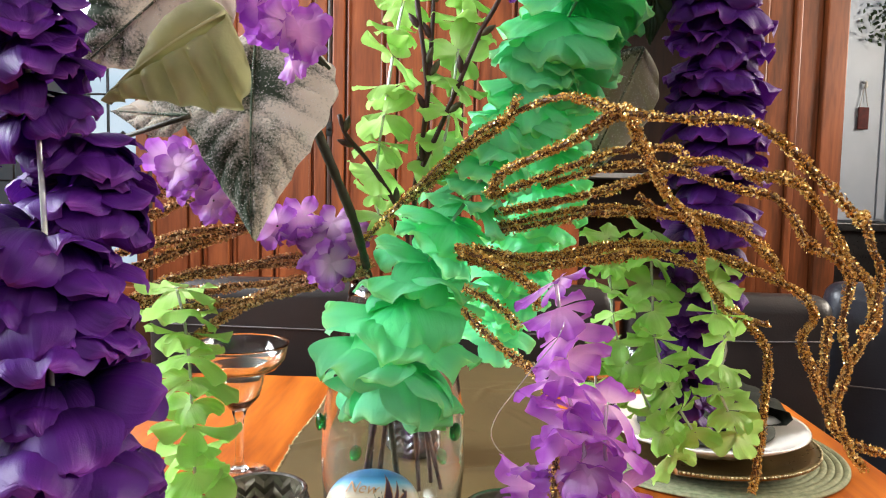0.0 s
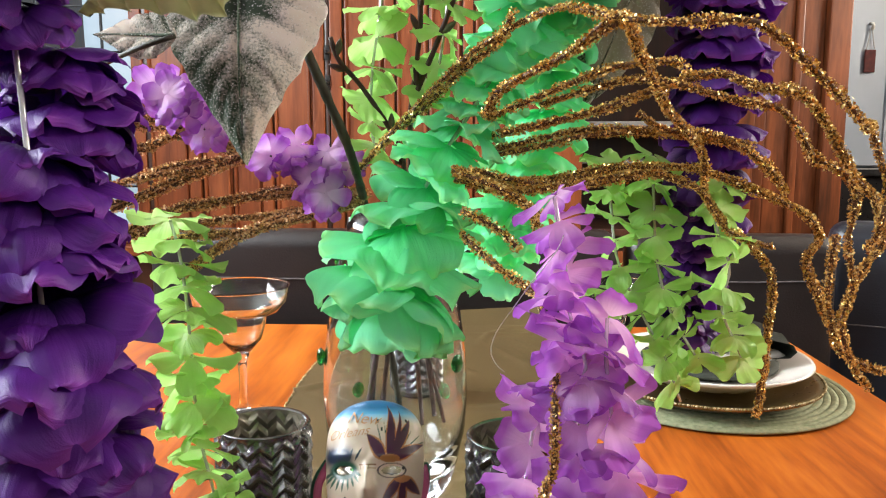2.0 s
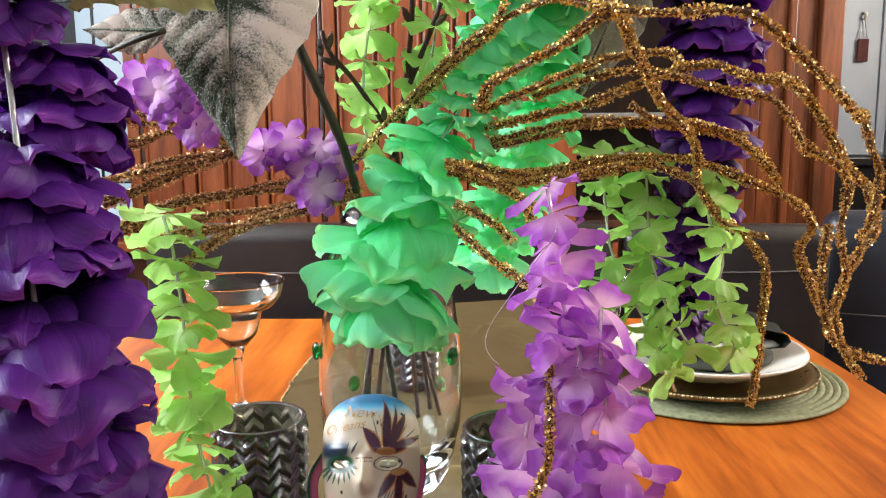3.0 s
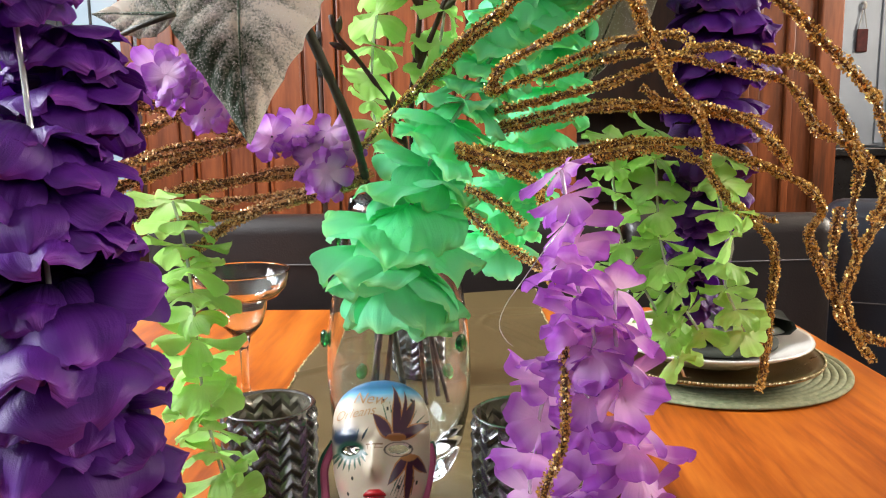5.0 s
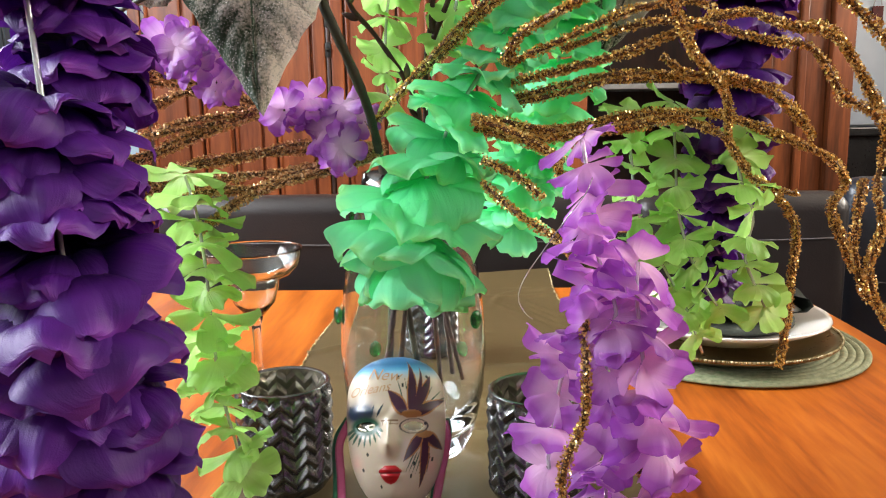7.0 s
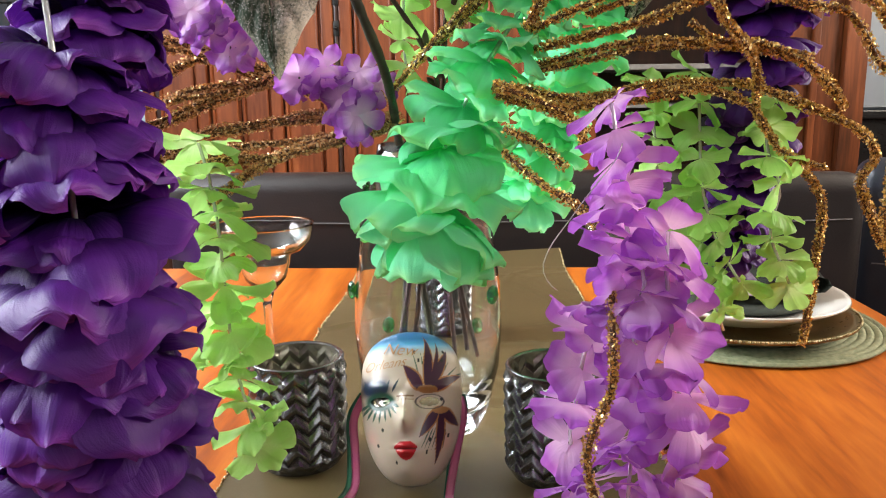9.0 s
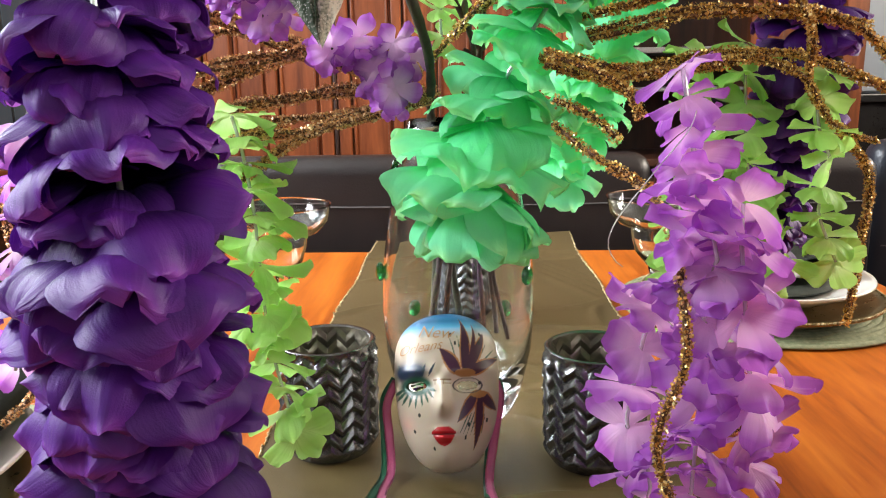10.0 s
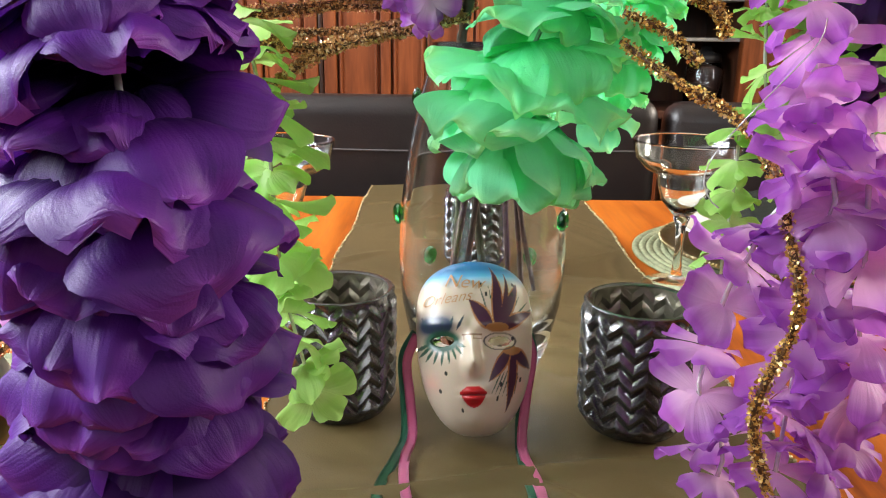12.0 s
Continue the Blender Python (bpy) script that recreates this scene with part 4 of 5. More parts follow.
# ---------------------------------------------------------------- flower garlands
def petal_grid(bm, uvl, rng, radius, width, droop, ruffle, angle, lobes, cup, nu=8, nv=7, notch=0.05, lift=0.0):
    """One broad petal with a blunt round end, from the middle outwards, bent down by droop degrees."""
    ph, ph2 = rng.uniform(0, 6.3), rng.uniform(0, 6.3)
    k1 = rng.uniform(0.8, 1.25)
    rows = []
    d = math.radians(droop)
    ca, sa = math.cos(angle), math.sin(angle)
    for j in range(nv + 1):
        v = 0.04 + 0.96 * (1 - (1 - j / nv) ** 1.9)
        if v < 0.74:
            w = width * (0.15 + 0.85 * math.sin(v / 0.74 * math.pi / 2) ** 1.1)
        else:
            w = width * max(0.06, 1 - ((v - 0.74) / 0.26) ** 2.2) ** 0.5
        row = []
        for i in range(nu + 1):
            s = -1 + 2 * i / nu
            q = s * w / width
            edge = 1 - 0.04 * s * s * v + notch * math.cos(lobes * q * 4.0 + ph) * v ** 3 * (1 - q * q)
            r = radius * v * edge
            lat = 0.5 * w * s * (1 + 0.04 * math.sin(v * 11 + ph2))
            z = ruffle * radius * v ** 2 * (0.55 * math.sin(q * 4.0 * k1 + ph) + 0.30 * math.sin(q * 8.3 + ph2) * v) - cup * radius * v * q * q * 0.5
            a = d * (0.25 + 0.75 * v)
            rr, zz = r * math.cos(a) + z * math.sin(a), -r * math.sin(a) + z * math.cos(a) + lift
            row.append(bm.verts.new((rr * ca - lat * sa, rr * sa + lat * ca, zz)))
        rows.append(row)
    for j in range(nv):
        for i in range(nu):
            f = bm.faces.new((rows[j][i], rows[j][i + 1], rows[j + 1][i + 1], rows[j + 1][i]))
            for lp, (ii, jj) in zip(f.loops, ((i, j), (i + 1, j), (i + 1, j + 1), (i, j + 1))):
                lp[uvl].uv = (ii / nu + ph, jj / nv)


def fan_petal(bm, uvl, rng, radius, half, droop, ruffle, angle, cup, nu, nv, scallop, lift, pleat=0.02, inner=0.0):
    """One broad fan of cloth, pleated at its root, domed, with a scalloped wavy rim, hanging by droop degrees."""
    ph, ph2, ph3 = (rng.uniform(0, 6.3) for _ in range(3))
    k1, lob = rng.uniform(1.1, 1.9), rng.uniform(2.2, 3.6)
    d, flare = math.radians(droop), rng.uniform(0.3, 1.1)
    ca, sa = math.cos(angle), math.sin(angle)
    bend = [(0.0, 0.0, 0.0)]
    for q in range(40):
        a = d * (0.35 + flare * q / 40)
        bend.append((bend[-1][0] + math.cos(a) / 40, bend[-1][1] - math.sin(a) / 40, a))
    rows = []
    for j in range(nv + 1):
        v = 0.05 + 0.95 * (1 - (1 - j / nv) ** 1.7)
        row = []
        for i in range(nu + 1):
            s = -1 + 2 * i / nu
            wide = max(0.10, v ** 0.6 * math.sqrt(max(0.0, 1 - v ** 3.0)) / 0.66)
            lat = math.sin(math.radians(half)) * wide * s
            across = s * wide
            ax = v * (1 - 0.05 * across * across) * (1 + scallop * (math.cos(lob * across * math.pi + ph) + 0.4 * math.cos(3.1 * lob * across + ph2)) * v ** 3)
            z = cup * (1 - s * s) * math.sin(min(1.0, v * 1.1) * 2.4) * 0.5
            z += ruffle * v ** 2.4 * (math.sin(k1 * across * math.pi + ph3) + (0.28 if cup > 0.30 else 0.42) * math.sin(2.7 * k1 * across * math.pi + ph) * v)
            z += pleat * math.sin(s * 19 + ph2) * math.exp(-((v - 0.42) / 0.27) ** 2)
            f = max(0.0, min(39.999, ax * 40))
            q = int(f)
            bx, bz = (bend[q][c] + (bend[q + 1][c] - bend[q][c]) * (f - q) for c in (0, 1))
            a = bend[q + 1][2]
            rr, zz, tt = inner + radius * (bx + z * math.sin(a)), radius * (bz + z * math.cos(a)) + lift, radius * lat
            row.append(bm.verts.new((rr * ca - tt * sa, rr * sa + tt * ca, zz)))
        rows.append(row)
    for j in range(nv):
        for i in range(nu):
            f = bm.faces.new((rows[j][i], rows[j][i + 1], rows[j + 1][i + 1], rows[j + 1][i]))
            for lp, (ii, jj) in zip(f.loops, ((i, j), (i + 1, j), (i + 1, j + 1), (i, j + 1))):
                lp[uvl].uv = (ii / nu + ph, jj / nv)


def fan_flower(seed, mat, radius, half, petals, droop, spread, ruffle, cup=0.25, scallop=0.04, nu=16, nv=12, short=0.8, pleat=0.02, inner=0.0):
    """A silk flower of broad overlapping fans."""
    rng = random.Random(seed)
    bm = bmesh.new()
    uvl = bm.loops.layers.uv.new("UVMap")
    base = rng.uniform(0, 6.3)
    for k in range(petals):
        fan_petal(bm, uvl, rng, radius * rng.uniform(short, 1.08), half * rng.uniform(0.88, 1.12), droop + rng.uniform(-spread, spread), ruffle * rng.uniform(0.6, 1.4),
                  base + 2 * math.pi * k / petals + rng.uniform(-0.15, 0.15), cup * rng.uniform(0.5, 1.4), nu, nv, scallop, 0.0014 * (k % 2), pleat, inner * rng.uniform(0.6, 1.3))
    return from_bm("flower", bm, mat)


def flower_mesh(seed, mat, radius, width, petals, droop, ruffle, cup=0.2, lobes=2, notch=0.05, layers=1, nu=8, nv=7, spread=8, short=0.88):
    """A silk flower of overlapping petals round one hole."""
    rng = random.Random(seed)
    bm = bmesh.new()
    uvl = bm.loops.layers.uv.new("UVMap")
    for layer in range(layers):
        base = rng.uniform(0, 6.3)
        for k in range(petals):
            petal_grid(bm, uvl, rng, radius * rng.uniform(short, 1.08), width * rng.uniform(0.9, 1.1), droop + rng.uniform(-spread, spread) - 9 * layer,
                       ruffle, base + 2 * math.pi * k / petals + rng.uniform(-0.12, 0.12), lobes, cup, nu, nv, notch, 0.004 * layer + 0.0012 * (k % 2))
    return from_bm("flower", bm, mat)


def frame_from(t, spin):
    """Rotation whose z lies against t, spun round it."""
    q = (-t).to_track_quat('Z', 'Y')
    return q.to_matrix().to_4x4() @ Matrix.Rotation(spin, 4, 'Z')


def garland(name, label, points, meshes, step, rng, tilt=0.2, string_r=0.0014, scale=(0.9, 1.1), hang=0.0, group="flower garlands", first=None, grow=None, bare=None):
    g = thing(name, label, "garland", "", group, points[0])
    o = Vector(points[0])
    bm = tube([Vector(p) - o for p in points], string_r, 6, 0.01)
    part("string", bm, M_STRAW, g, "milky plastic tube string")
    pts, tan = spline(points, step)
    for i, (p, t) in enumerate(zip(pts, tan)):
        d = (t * (1 if t.z < 0 else -1) * (1 - hang) + Vector((0, 0, -1)) * hang).normalized()
        pool = first if first and i < 2 else meshes
        f = part("flower", pool[rng.randrange(len(pool))], None, g)
        s = rng.uniform(*scale) * (float(np.interp(p.z, *grow)) if grow else 1.0)
        shift = Vector((0, 0.044 * s, 0)) if bare and bare[0] < p.z < bare[1] else Vector((0, 0, 0))
        f.matrix_local = Matrix.Translation(p - o + shift) @ frame_from(d, rng.uniform(0, 6.3)) @ Euler((rng.uniform(-tilt, tilt), rng.uniform(-tilt, tilt), 0)).to_matrix().to_4x4() @ Matrix.Scale(s, 4)
    return g


rng = random.Random(21)
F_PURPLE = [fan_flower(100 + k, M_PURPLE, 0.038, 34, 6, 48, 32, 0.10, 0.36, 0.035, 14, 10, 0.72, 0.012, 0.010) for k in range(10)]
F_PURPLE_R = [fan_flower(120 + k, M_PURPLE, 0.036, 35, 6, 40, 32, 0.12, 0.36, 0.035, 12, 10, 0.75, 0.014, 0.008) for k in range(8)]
F_GREEN_LOW = [fan_flower(240 + k, M_GREEN, 0.056, 36, 5, 54, 20, 0.075, 0.30, 0.055, 22, 14, 0.88, 0.010) for k in range(3)]
F_GREEN = [fan_flower(140 + k, M_GREEN, 0.056, 36, 5, 36, 30, 0.100, 0.28, 0.055, 22, 14, 0.80, 0.010) for k in range(8)]
F_LIME = [flower_mesh(160 + k, M_LIME, 0.0215, 0.0172, 5, 10, 0.16, 0.25, 1, 0.05, 1, 10, 9, 30, 0.85) for k in range(8)]
F_LAV = [flower_mesh(180 + k, M_LAVENDER, 0.0270, 0.0190, 5, 16, 0.14, 0.2, 1, 0.06, 1, 11, 10, 28, 0.76) for k in range(8)]
F_LAV2 = [flower_mesh(200 + k, M_LAVENDER, 0.0195, 0.0125, 5, 12, 0.10, 0.25, 1, 0.04, 2, 8, 8, 32, 0.75) for k in range(5)]

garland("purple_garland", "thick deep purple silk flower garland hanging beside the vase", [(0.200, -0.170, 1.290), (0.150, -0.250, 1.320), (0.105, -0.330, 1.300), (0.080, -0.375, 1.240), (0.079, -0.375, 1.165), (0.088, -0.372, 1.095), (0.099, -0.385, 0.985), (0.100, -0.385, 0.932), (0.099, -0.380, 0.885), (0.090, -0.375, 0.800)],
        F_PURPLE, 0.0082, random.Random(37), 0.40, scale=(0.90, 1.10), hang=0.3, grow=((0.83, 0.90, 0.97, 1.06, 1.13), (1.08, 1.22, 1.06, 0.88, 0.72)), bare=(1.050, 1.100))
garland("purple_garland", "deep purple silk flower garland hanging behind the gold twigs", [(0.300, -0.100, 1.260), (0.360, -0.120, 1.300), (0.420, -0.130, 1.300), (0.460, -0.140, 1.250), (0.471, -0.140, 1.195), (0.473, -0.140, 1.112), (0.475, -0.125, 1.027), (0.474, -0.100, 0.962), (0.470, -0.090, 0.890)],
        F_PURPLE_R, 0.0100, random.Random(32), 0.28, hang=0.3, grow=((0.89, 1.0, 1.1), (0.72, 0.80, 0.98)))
garland("green_garland", "bright spring-green silk flower garland spilling over the vase rim", [(0.238, -0.205, 0.948), (0.243, -0.198, 0.972), (0.252, -0.195, 1.000), (0.272, -0.200, 1.040), (0.297, -0.190, 1.079), (0.319, -0.165, 1.118), (0.338, -0.160, 1.161), (0.360, -0.160, 1.202), (0.378, -0.160, 1.241)],
        F_GREEN, 0.0160, random.Random(36), 0.36, scale=(0.90, 1.06), hang=0.5, first=F_GREEN_LOW, grow=((0.96, 1.0, 1.04, 1.08, 1.15, 1.19, 1.22), (1.08, 1.04, 0.72, 0.66, 0.70, 0.95, 1.05)))
garland("green_garland", "bright spring-green silk flower garland hanging behind the vase", [(0.361, -0.120, 1.185), (0.357, -0.110, 1.134), (0.349, -0.100, 1.076), (0.335, -0.060, 1.016), (0.323, -0.030, 0.967), (0.313, -0.015, 0.932)],
        F_GREEN, 0.0160, random.Random(34), 0.30, scale=(0.68, 0.82), hang=0.5)
for pts_, n_, lab in (([(0.244, -0.170, 1.224), (0.235, -0.175, 1.177), (0.229, -0.179, 1.131), (0.224, -0.175, 1.100), (0.221, -0.160, 1.073), (0.221, -0.140, 1.044)], 0.0205, "lime-green flower garland strung on clear tube above the vase"), ([(0.286, -0.180, 1.227), (0.281, -0.186, 1.180), (0.276, -0.186, 1.137), (0.271, -0.180, 1.106), (0.261, -0.170, 1.082)], 0.0205, "lime-green flower garland strung on clear tube above the vase"),
                      ([(0.100, -0.235, 1.003), (0.105, -0.235, 0.981), (0.112, -0.244, 0.946), (0.115, -0.248, 0.902), (0.119, -0.252, 0.867), (0.128, -0.256, 0.830), (0.132, -0.256, 0.809)], 0.015, "lime-green flower garland hanging beside the purple one"), ([(0.398, -0.130, 1.037), (0.401, -0.130, 1.002), (0.407, -0.130, 0.962), (0.426, -0.130, 0.922), (0.446, -0.130, 0.886), (0.461, -0.130, 0.846)], 0.0205, "lime-green flower garland hanging over the plates"),
                      ([(0.392, -0.130, 0.940), (0.393, -0.130, 0.905), (0.391, -0.130, 0.862), (0.391, -0.130, 0.822)], 0.0205, "lime-green flower garland hanging over the plates"),
                      ([(0.428, -0.140, 1.043), (0.431, -0.140, 1.004), (0.435, -0.140, 0.961), (0.448, -0.140, 0.921), (0.469, -0.140, 0.886)], 0.0205, "lime-green flower garland hanging over the plates"), ([(0.473, -0.160, 1.025), (0.470, -0.165, 0.992), (0.481, -0.165, 0.963), (0.478, -0.160, 0.932), (0.495, -0.150, 0.899), (0.503, -0.150, 0.882)], 0.0205, "lime-green flower garland hanging over the plates")):
    garland("lime_garland", lab, pts_, F_LIME, n_, rng, 0.55, 0.0011, (1.15, 1.45) if "purple" in lab else (1.0, 1.32))
for pts_, n_, lab in (([(0.336, -0.325, 1.025), (0.340, -0.329, 0.999), (0.343, -0.329, 0.980), (0.345, -0.332, 0.961), (0.352, -0.340, 0.943), (0.348, -0.340, 0.923), (0.349, -0.335, 0.890), (0.351, -0.330, 0.857), (0.350, -0.330, 0.825), (0.349, -0.330, 0.796)], 0.0135, "lavender silk flower garland hanging in front of the candle holder"), ([(0.362, -0.340, 0.965), (0.361, -0.345, 0.946), (0.364, -0.345, 0.922), (0.369, -0.340, 0.892), (0.377, -0.335, 0.855), (0.372, -0.330, 0.814)], 0.017, "lavender silk flower garland with a loose strand"),
                      ([(0.346, -0.325, 0.942), (0.334, -0.322, 0.926), (0.334, -0.312, 0.910), (0.329, -0.305, 0.892), (0.326, -0.300, 0.865), (0.323, -0.300, 0.836), (0.334, -0.310, 0.812), (0.331, -0.300, 0.775)], 0.023, "lavender silk flower garland hanging by the vase"), ([(0.009, -0.280, 1.019), (-0.001, -0.280, 0.988), (-0.004, -0.280, 0.959), (-0.012, -0.280, 0.929), (-0.014, -0.280, 0.895), (-0.022, -0.280, 0.862)], 0.022, "lavender silk flower garland behind the purple one")):
    garland("lavender_garland", lab, pts_, F_LAV, n_, rng, 0.75, 0.0011, (0.85, 1.15))

# lavender blossoms on the left stems
lavs = [(0.179, -0.170, 1.027), (0.167, -0.165, 1.047), (0.192, -0.165, 1.043), (0.189, -0.180, 1.016), (0.149, -0.170, 1.043), (0.082, -0.200, 1.086), (0.103, -0.205, 1.071), (0.117, -0.205, 1.059), (0.096, -0.215, 1.082), (0.185, -0.300, 1.162), (0.197, -0.300, 1.156), (0.176, -0.300, 1.171), (0.152, -0.310, 1.169)]
for a, b, lab in ((0, 5, "cluster of lavender silk blossoms by the vase rim"), (5, 9, "cluster of lavender silk blossoms behind the frosted leaf"), (9, 13, "cluster of lavender silk blossoms over the frosted leaf")):
    cl = thing("blossom_cluster", lab, "flowers", "", "blossom clusters", lavs[a])
    o = Vector(lavs[a])
    for p in lavs[a:b]:
        f = part("flower", F_LAV2[rng.randrange(4)], None, cl)
        d = Vector((rng.uniform(-0.5, 0.5), 0.75, rng.uniform(-0.7, 0.1))).normalized()
        f.matrix_local = Matrix.Translation(Vector(p) - o) @ frame_from(d, rng.uniform(0, 6.3))
        f = part("flower", F_LAV2[rng.randrange(4)], None, cl)
        d = Vector((rng.uniform(-0.9, 0.9), 0.6, rng.uniform(-0.9, 0.2))).normalized()
        f.matrix_local = Matrix.Translation(Vector(p) - o + Vector((rng.uniform(-0.011, 0.011), 0.008, rng.uniform(-0.012, 0.008)))) @ frame_from(d, rng.uniform(0, 6.3)) @ Matrix.Scale(0.85, 4)
        part("stalk", tube([Vector(p) - o, (Vector(p) + Vector(lavs[a])) / 2 - o + Vector((0, 0.01, 0.0)), Vector((0.02, 0.04, -0.02))], 0.001, 6, 0.008), M_STEM, cl)


# ---------------------------------------------------------------- glitter twigs
def glitter_twig(points, mat, rng, radius=0.0027, flakes=1.0, group="gold glitter twigs", label="curling twig covered in gold glitter flakes"):
    o = Vector(points[0])
    loc = [Vector(p) - o for p in points]
    g = thing("glitter_twig", label, "twig", "", group, points[0])
    part("core", tube(loc, radius * 0.6, 6, 0.006), M_WIRE, g)
    pts, tan = spline(loc, 0.000085 / flakes)
    verts, faces = [], []
    jx, jy = rng.uniform(0, 9), rng.uniform(0, 9)
    for i, (p, t) in enumerate(zip(pts, tan)):
        lump = 0.85 + 0.5 * noise.noise((p.x * 70 + jx, p.y * 70 + jy, p.z * 70))
        out = Vector((rng.gauss(0, 1), rng.gauss(0, 1), rng.gauss(0, 1)))
        out = (out - t * out.dot(t)).normalized()
        c = p + out * radius * lump * rng.uniform(0.55, 1.45) + t * rng.uniform(-0.0006, 0.0006)
        s = rng.uniform(0.0005, 0.0013)
        a = Vector((rng.gauss(0, 1), rng.gauss(0, 1), rng.gauss(0, 1))).normalized()
        b = a.cross(Vector((rng.gauss(0, 1), rng.gauss(0, 1), rng.gauss(0, 1)))).normalized()
        k = len(verts)
        verts += [c + a * s, c + b * s * 0.8, c - a * s, c - b * s * 0.8]
        faces.append((k, k + 1, k + 2, k + 3))
    me = bpy.data.meshes.new("flakes")
    me.from_pydata([tuple(q) for q in verts], [], faces)
    me.materials.append(mat)
    ob = part("glitter", me, mat, g, "loose gold glitter flakes")
    ob["kind"] = "stuff"
    return g


rng = random.Random(33)
glitter_twig([(0.214, -0.170, 1.034), (0.238, -0.187, 1.058), (0.262, -0.204, 1.081), (0.289, -0.220, 1.105), (0.313, -0.237, 1.119), (0.333, -0.254, 1.127), (0.347, -0.270, 1.128), (0.361, -0.287, 1.122), (0.374, -0.304, 1.116), (0.397, -0.320, 1.112), (0.426, -0.335, 1.110), (0.446, -0.329, 1.101), (0.464, -0.322, 1.088), (0.483, -0.316, 1.073), (0.498, -0.310, 1.060)], M_GOLD, rng)
glitter_twig([(0.233, -0.180, 1.053), (0.262, -0.198, 1.076), (0.289, -0.215, 1.100), (0.310, -0.232, 1.114), (0.318, -0.250, 1.130)], M_GOLD, rng)
glitter_twig([(0.304, -0.220, 1.069), (0.312, -0.240, 1.084), (0.333, -0.260, 1.095), (0.350, -0.280, 1.103), (0.367, -0.300, 1.113), (0.378, -0.288, 1.116), (0.387, -0.275, 1.106), (0.397, -0.263, 1.094), (0.405, -0.250, 1.080), (0.418, -0.230, 1.069), (0.440, -0.210, 1.054), (0.451, -0.190, 1.039), (0.460, -0.172, 1.013), (0.485, -0.154, 0.990), (0.516, -0.136, 0.962), (0.524, -0.134, 0.940), (0.524, -0.132, 0.894), (0.521, -0.130, 0.839)], M_GOLD, rng)
glitter_twig([(0.304, -0.220, 1.068), (0.326, -0.223, 1.077), (0.351, -0.227, 1.087), (0.379, -0.230, 1.098), (0.403, -0.233, 1.101), (0.418, -0.237, 1.101), (0.425, -0.240, 1.094)], M_GOLD, rng)
glitter_twig([(0.307, -0.210, 1.057), (0.338, -0.217, 1.064), (0.367, -0.223, 1.071), (0.398, -0.230, 1.081), (0.421, -0.237, 1.089), (0.443, -0.243, 1.093), (0.465, -0.250, 1.085), (0.490, -0.240, 1.082), (0.509, -0.229, 1.071), (0.526, -0.219, 1.049), (0.543, -0.209, 1.030), (0.558, -0.207, 1.014), (0.567, -0.205, 0.986), (0.557, -0.204, 0.972), (0.548, -0.202, 0.945), (0.543, -0.200, 0.914)], M_GOLD, rng)
glitter_twig([(0.337, -0.220, 1.076), (0.373, -0.227, 1.087), (0.396, -0.233, 1.091), (0.416, -0.240, 1.088), (0.435, -0.247, 1.082), (0.454, -0.253, 1.076), (0.472, -0.260, 1.072), (0.486, -0.253, 1.061), (0.500, -0.247, 1.043), (0.521, -0.240, 1.034), (0.533, -0.233, 1.019), (0.533, -0.227, 0.988), (0.542, -0.220, 0.961), (0.540, -0.213, 0.932), (0.552, -0.207, 0.903), (0.568, -0.200, 0.884)], M_GOLD, rng)
glitter_twig([(0.306, -0.200, 1.043), (0.340, -0.200, 1.050), (0.371, -0.200, 1.057), (0.405, -0.200, 1.059), (0.432, -0.200, 1.057), (0.459, -0.200, 1.053), (0.482, -0.200, 1.043), (0.497, -0.200, 1.029), (0.504, -0.200, 1.017)], M_GOLD, rng)
glitter_twig([(0.284, -0.220, 1.033), (0.302, -0.211, 1.029), (0.329, -0.202, 1.027), (0.357, -0.193, 1.029), (0.390, -0.184, 1.036), (0.424, -0.175, 1.036), (0.452, -0.173, 1.034), (0.482, -0.171, 1.025), (0.507, -0.169, 1.014), (0.532, -0.167, 1.002), (0.543, -0.166, 0.985), (0.535, -0.164, 0.968), (0.547, -0.162, 0.945), (0.559, -0.160, 0.923)], M_GOLD, rng)
glitter_twig([(0.290, -0.230, 1.026), (0.317, -0.222, 1.022), (0.347, -0.214, 1.023), (0.378, -0.207, 1.028), (0.407, -0.199, 1.032), (0.436, -0.191, 1.026), (0.454, -0.183, 1.017), (0.472, -0.176, 0.993), (0.489, -0.168, 0.984), (0.513, -0.160, 0.977)], M_GOLD, rng)
glitter_twig([(0.282, -0.240, 1.037), (0.298, -0.242, 1.030), (0.316, -0.245, 1.020), (0.329, -0.248, 1.012), (0.334, -0.250, 0.999)], M_GOLD, rng)
glitter_twig([(0.287, -0.240, 0.996), (0.307, -0.262, 0.980), (0.331, -0.281, 0.965), (0.338, -0.301, 0.952), (0.340, -0.320, 0.939), (0.337, -0.339, 0.924), (0.335, -0.358, 0.907), (0.334, -0.358, 0.890), (0.326, -0.359, 0.871), (0.324, -0.360, 0.852), (0.333, -0.360, 0.823)], M_GOLD, rng)
glitter_twig([(0.287, -0.240, 1.010), (0.309, -0.245, 1.000), (0.324, -0.250, 0.986)], M_GOLD, rng)
glitter_twig([(0.380, -0.330, 0.879), (0.375, -0.330, 0.865), (0.376, -0.330, 0.855), (0.366, -0.330, 0.849)], M_GOLD, rng)
glitter_twig([(0.400, -0.220, 1.071), (0.419, -0.213, 1.060), (0.443, -0.207, 1.059), (0.470, -0.200, 1.053), (0.482, -0.200, 1.050)], M_GOLD, rng)
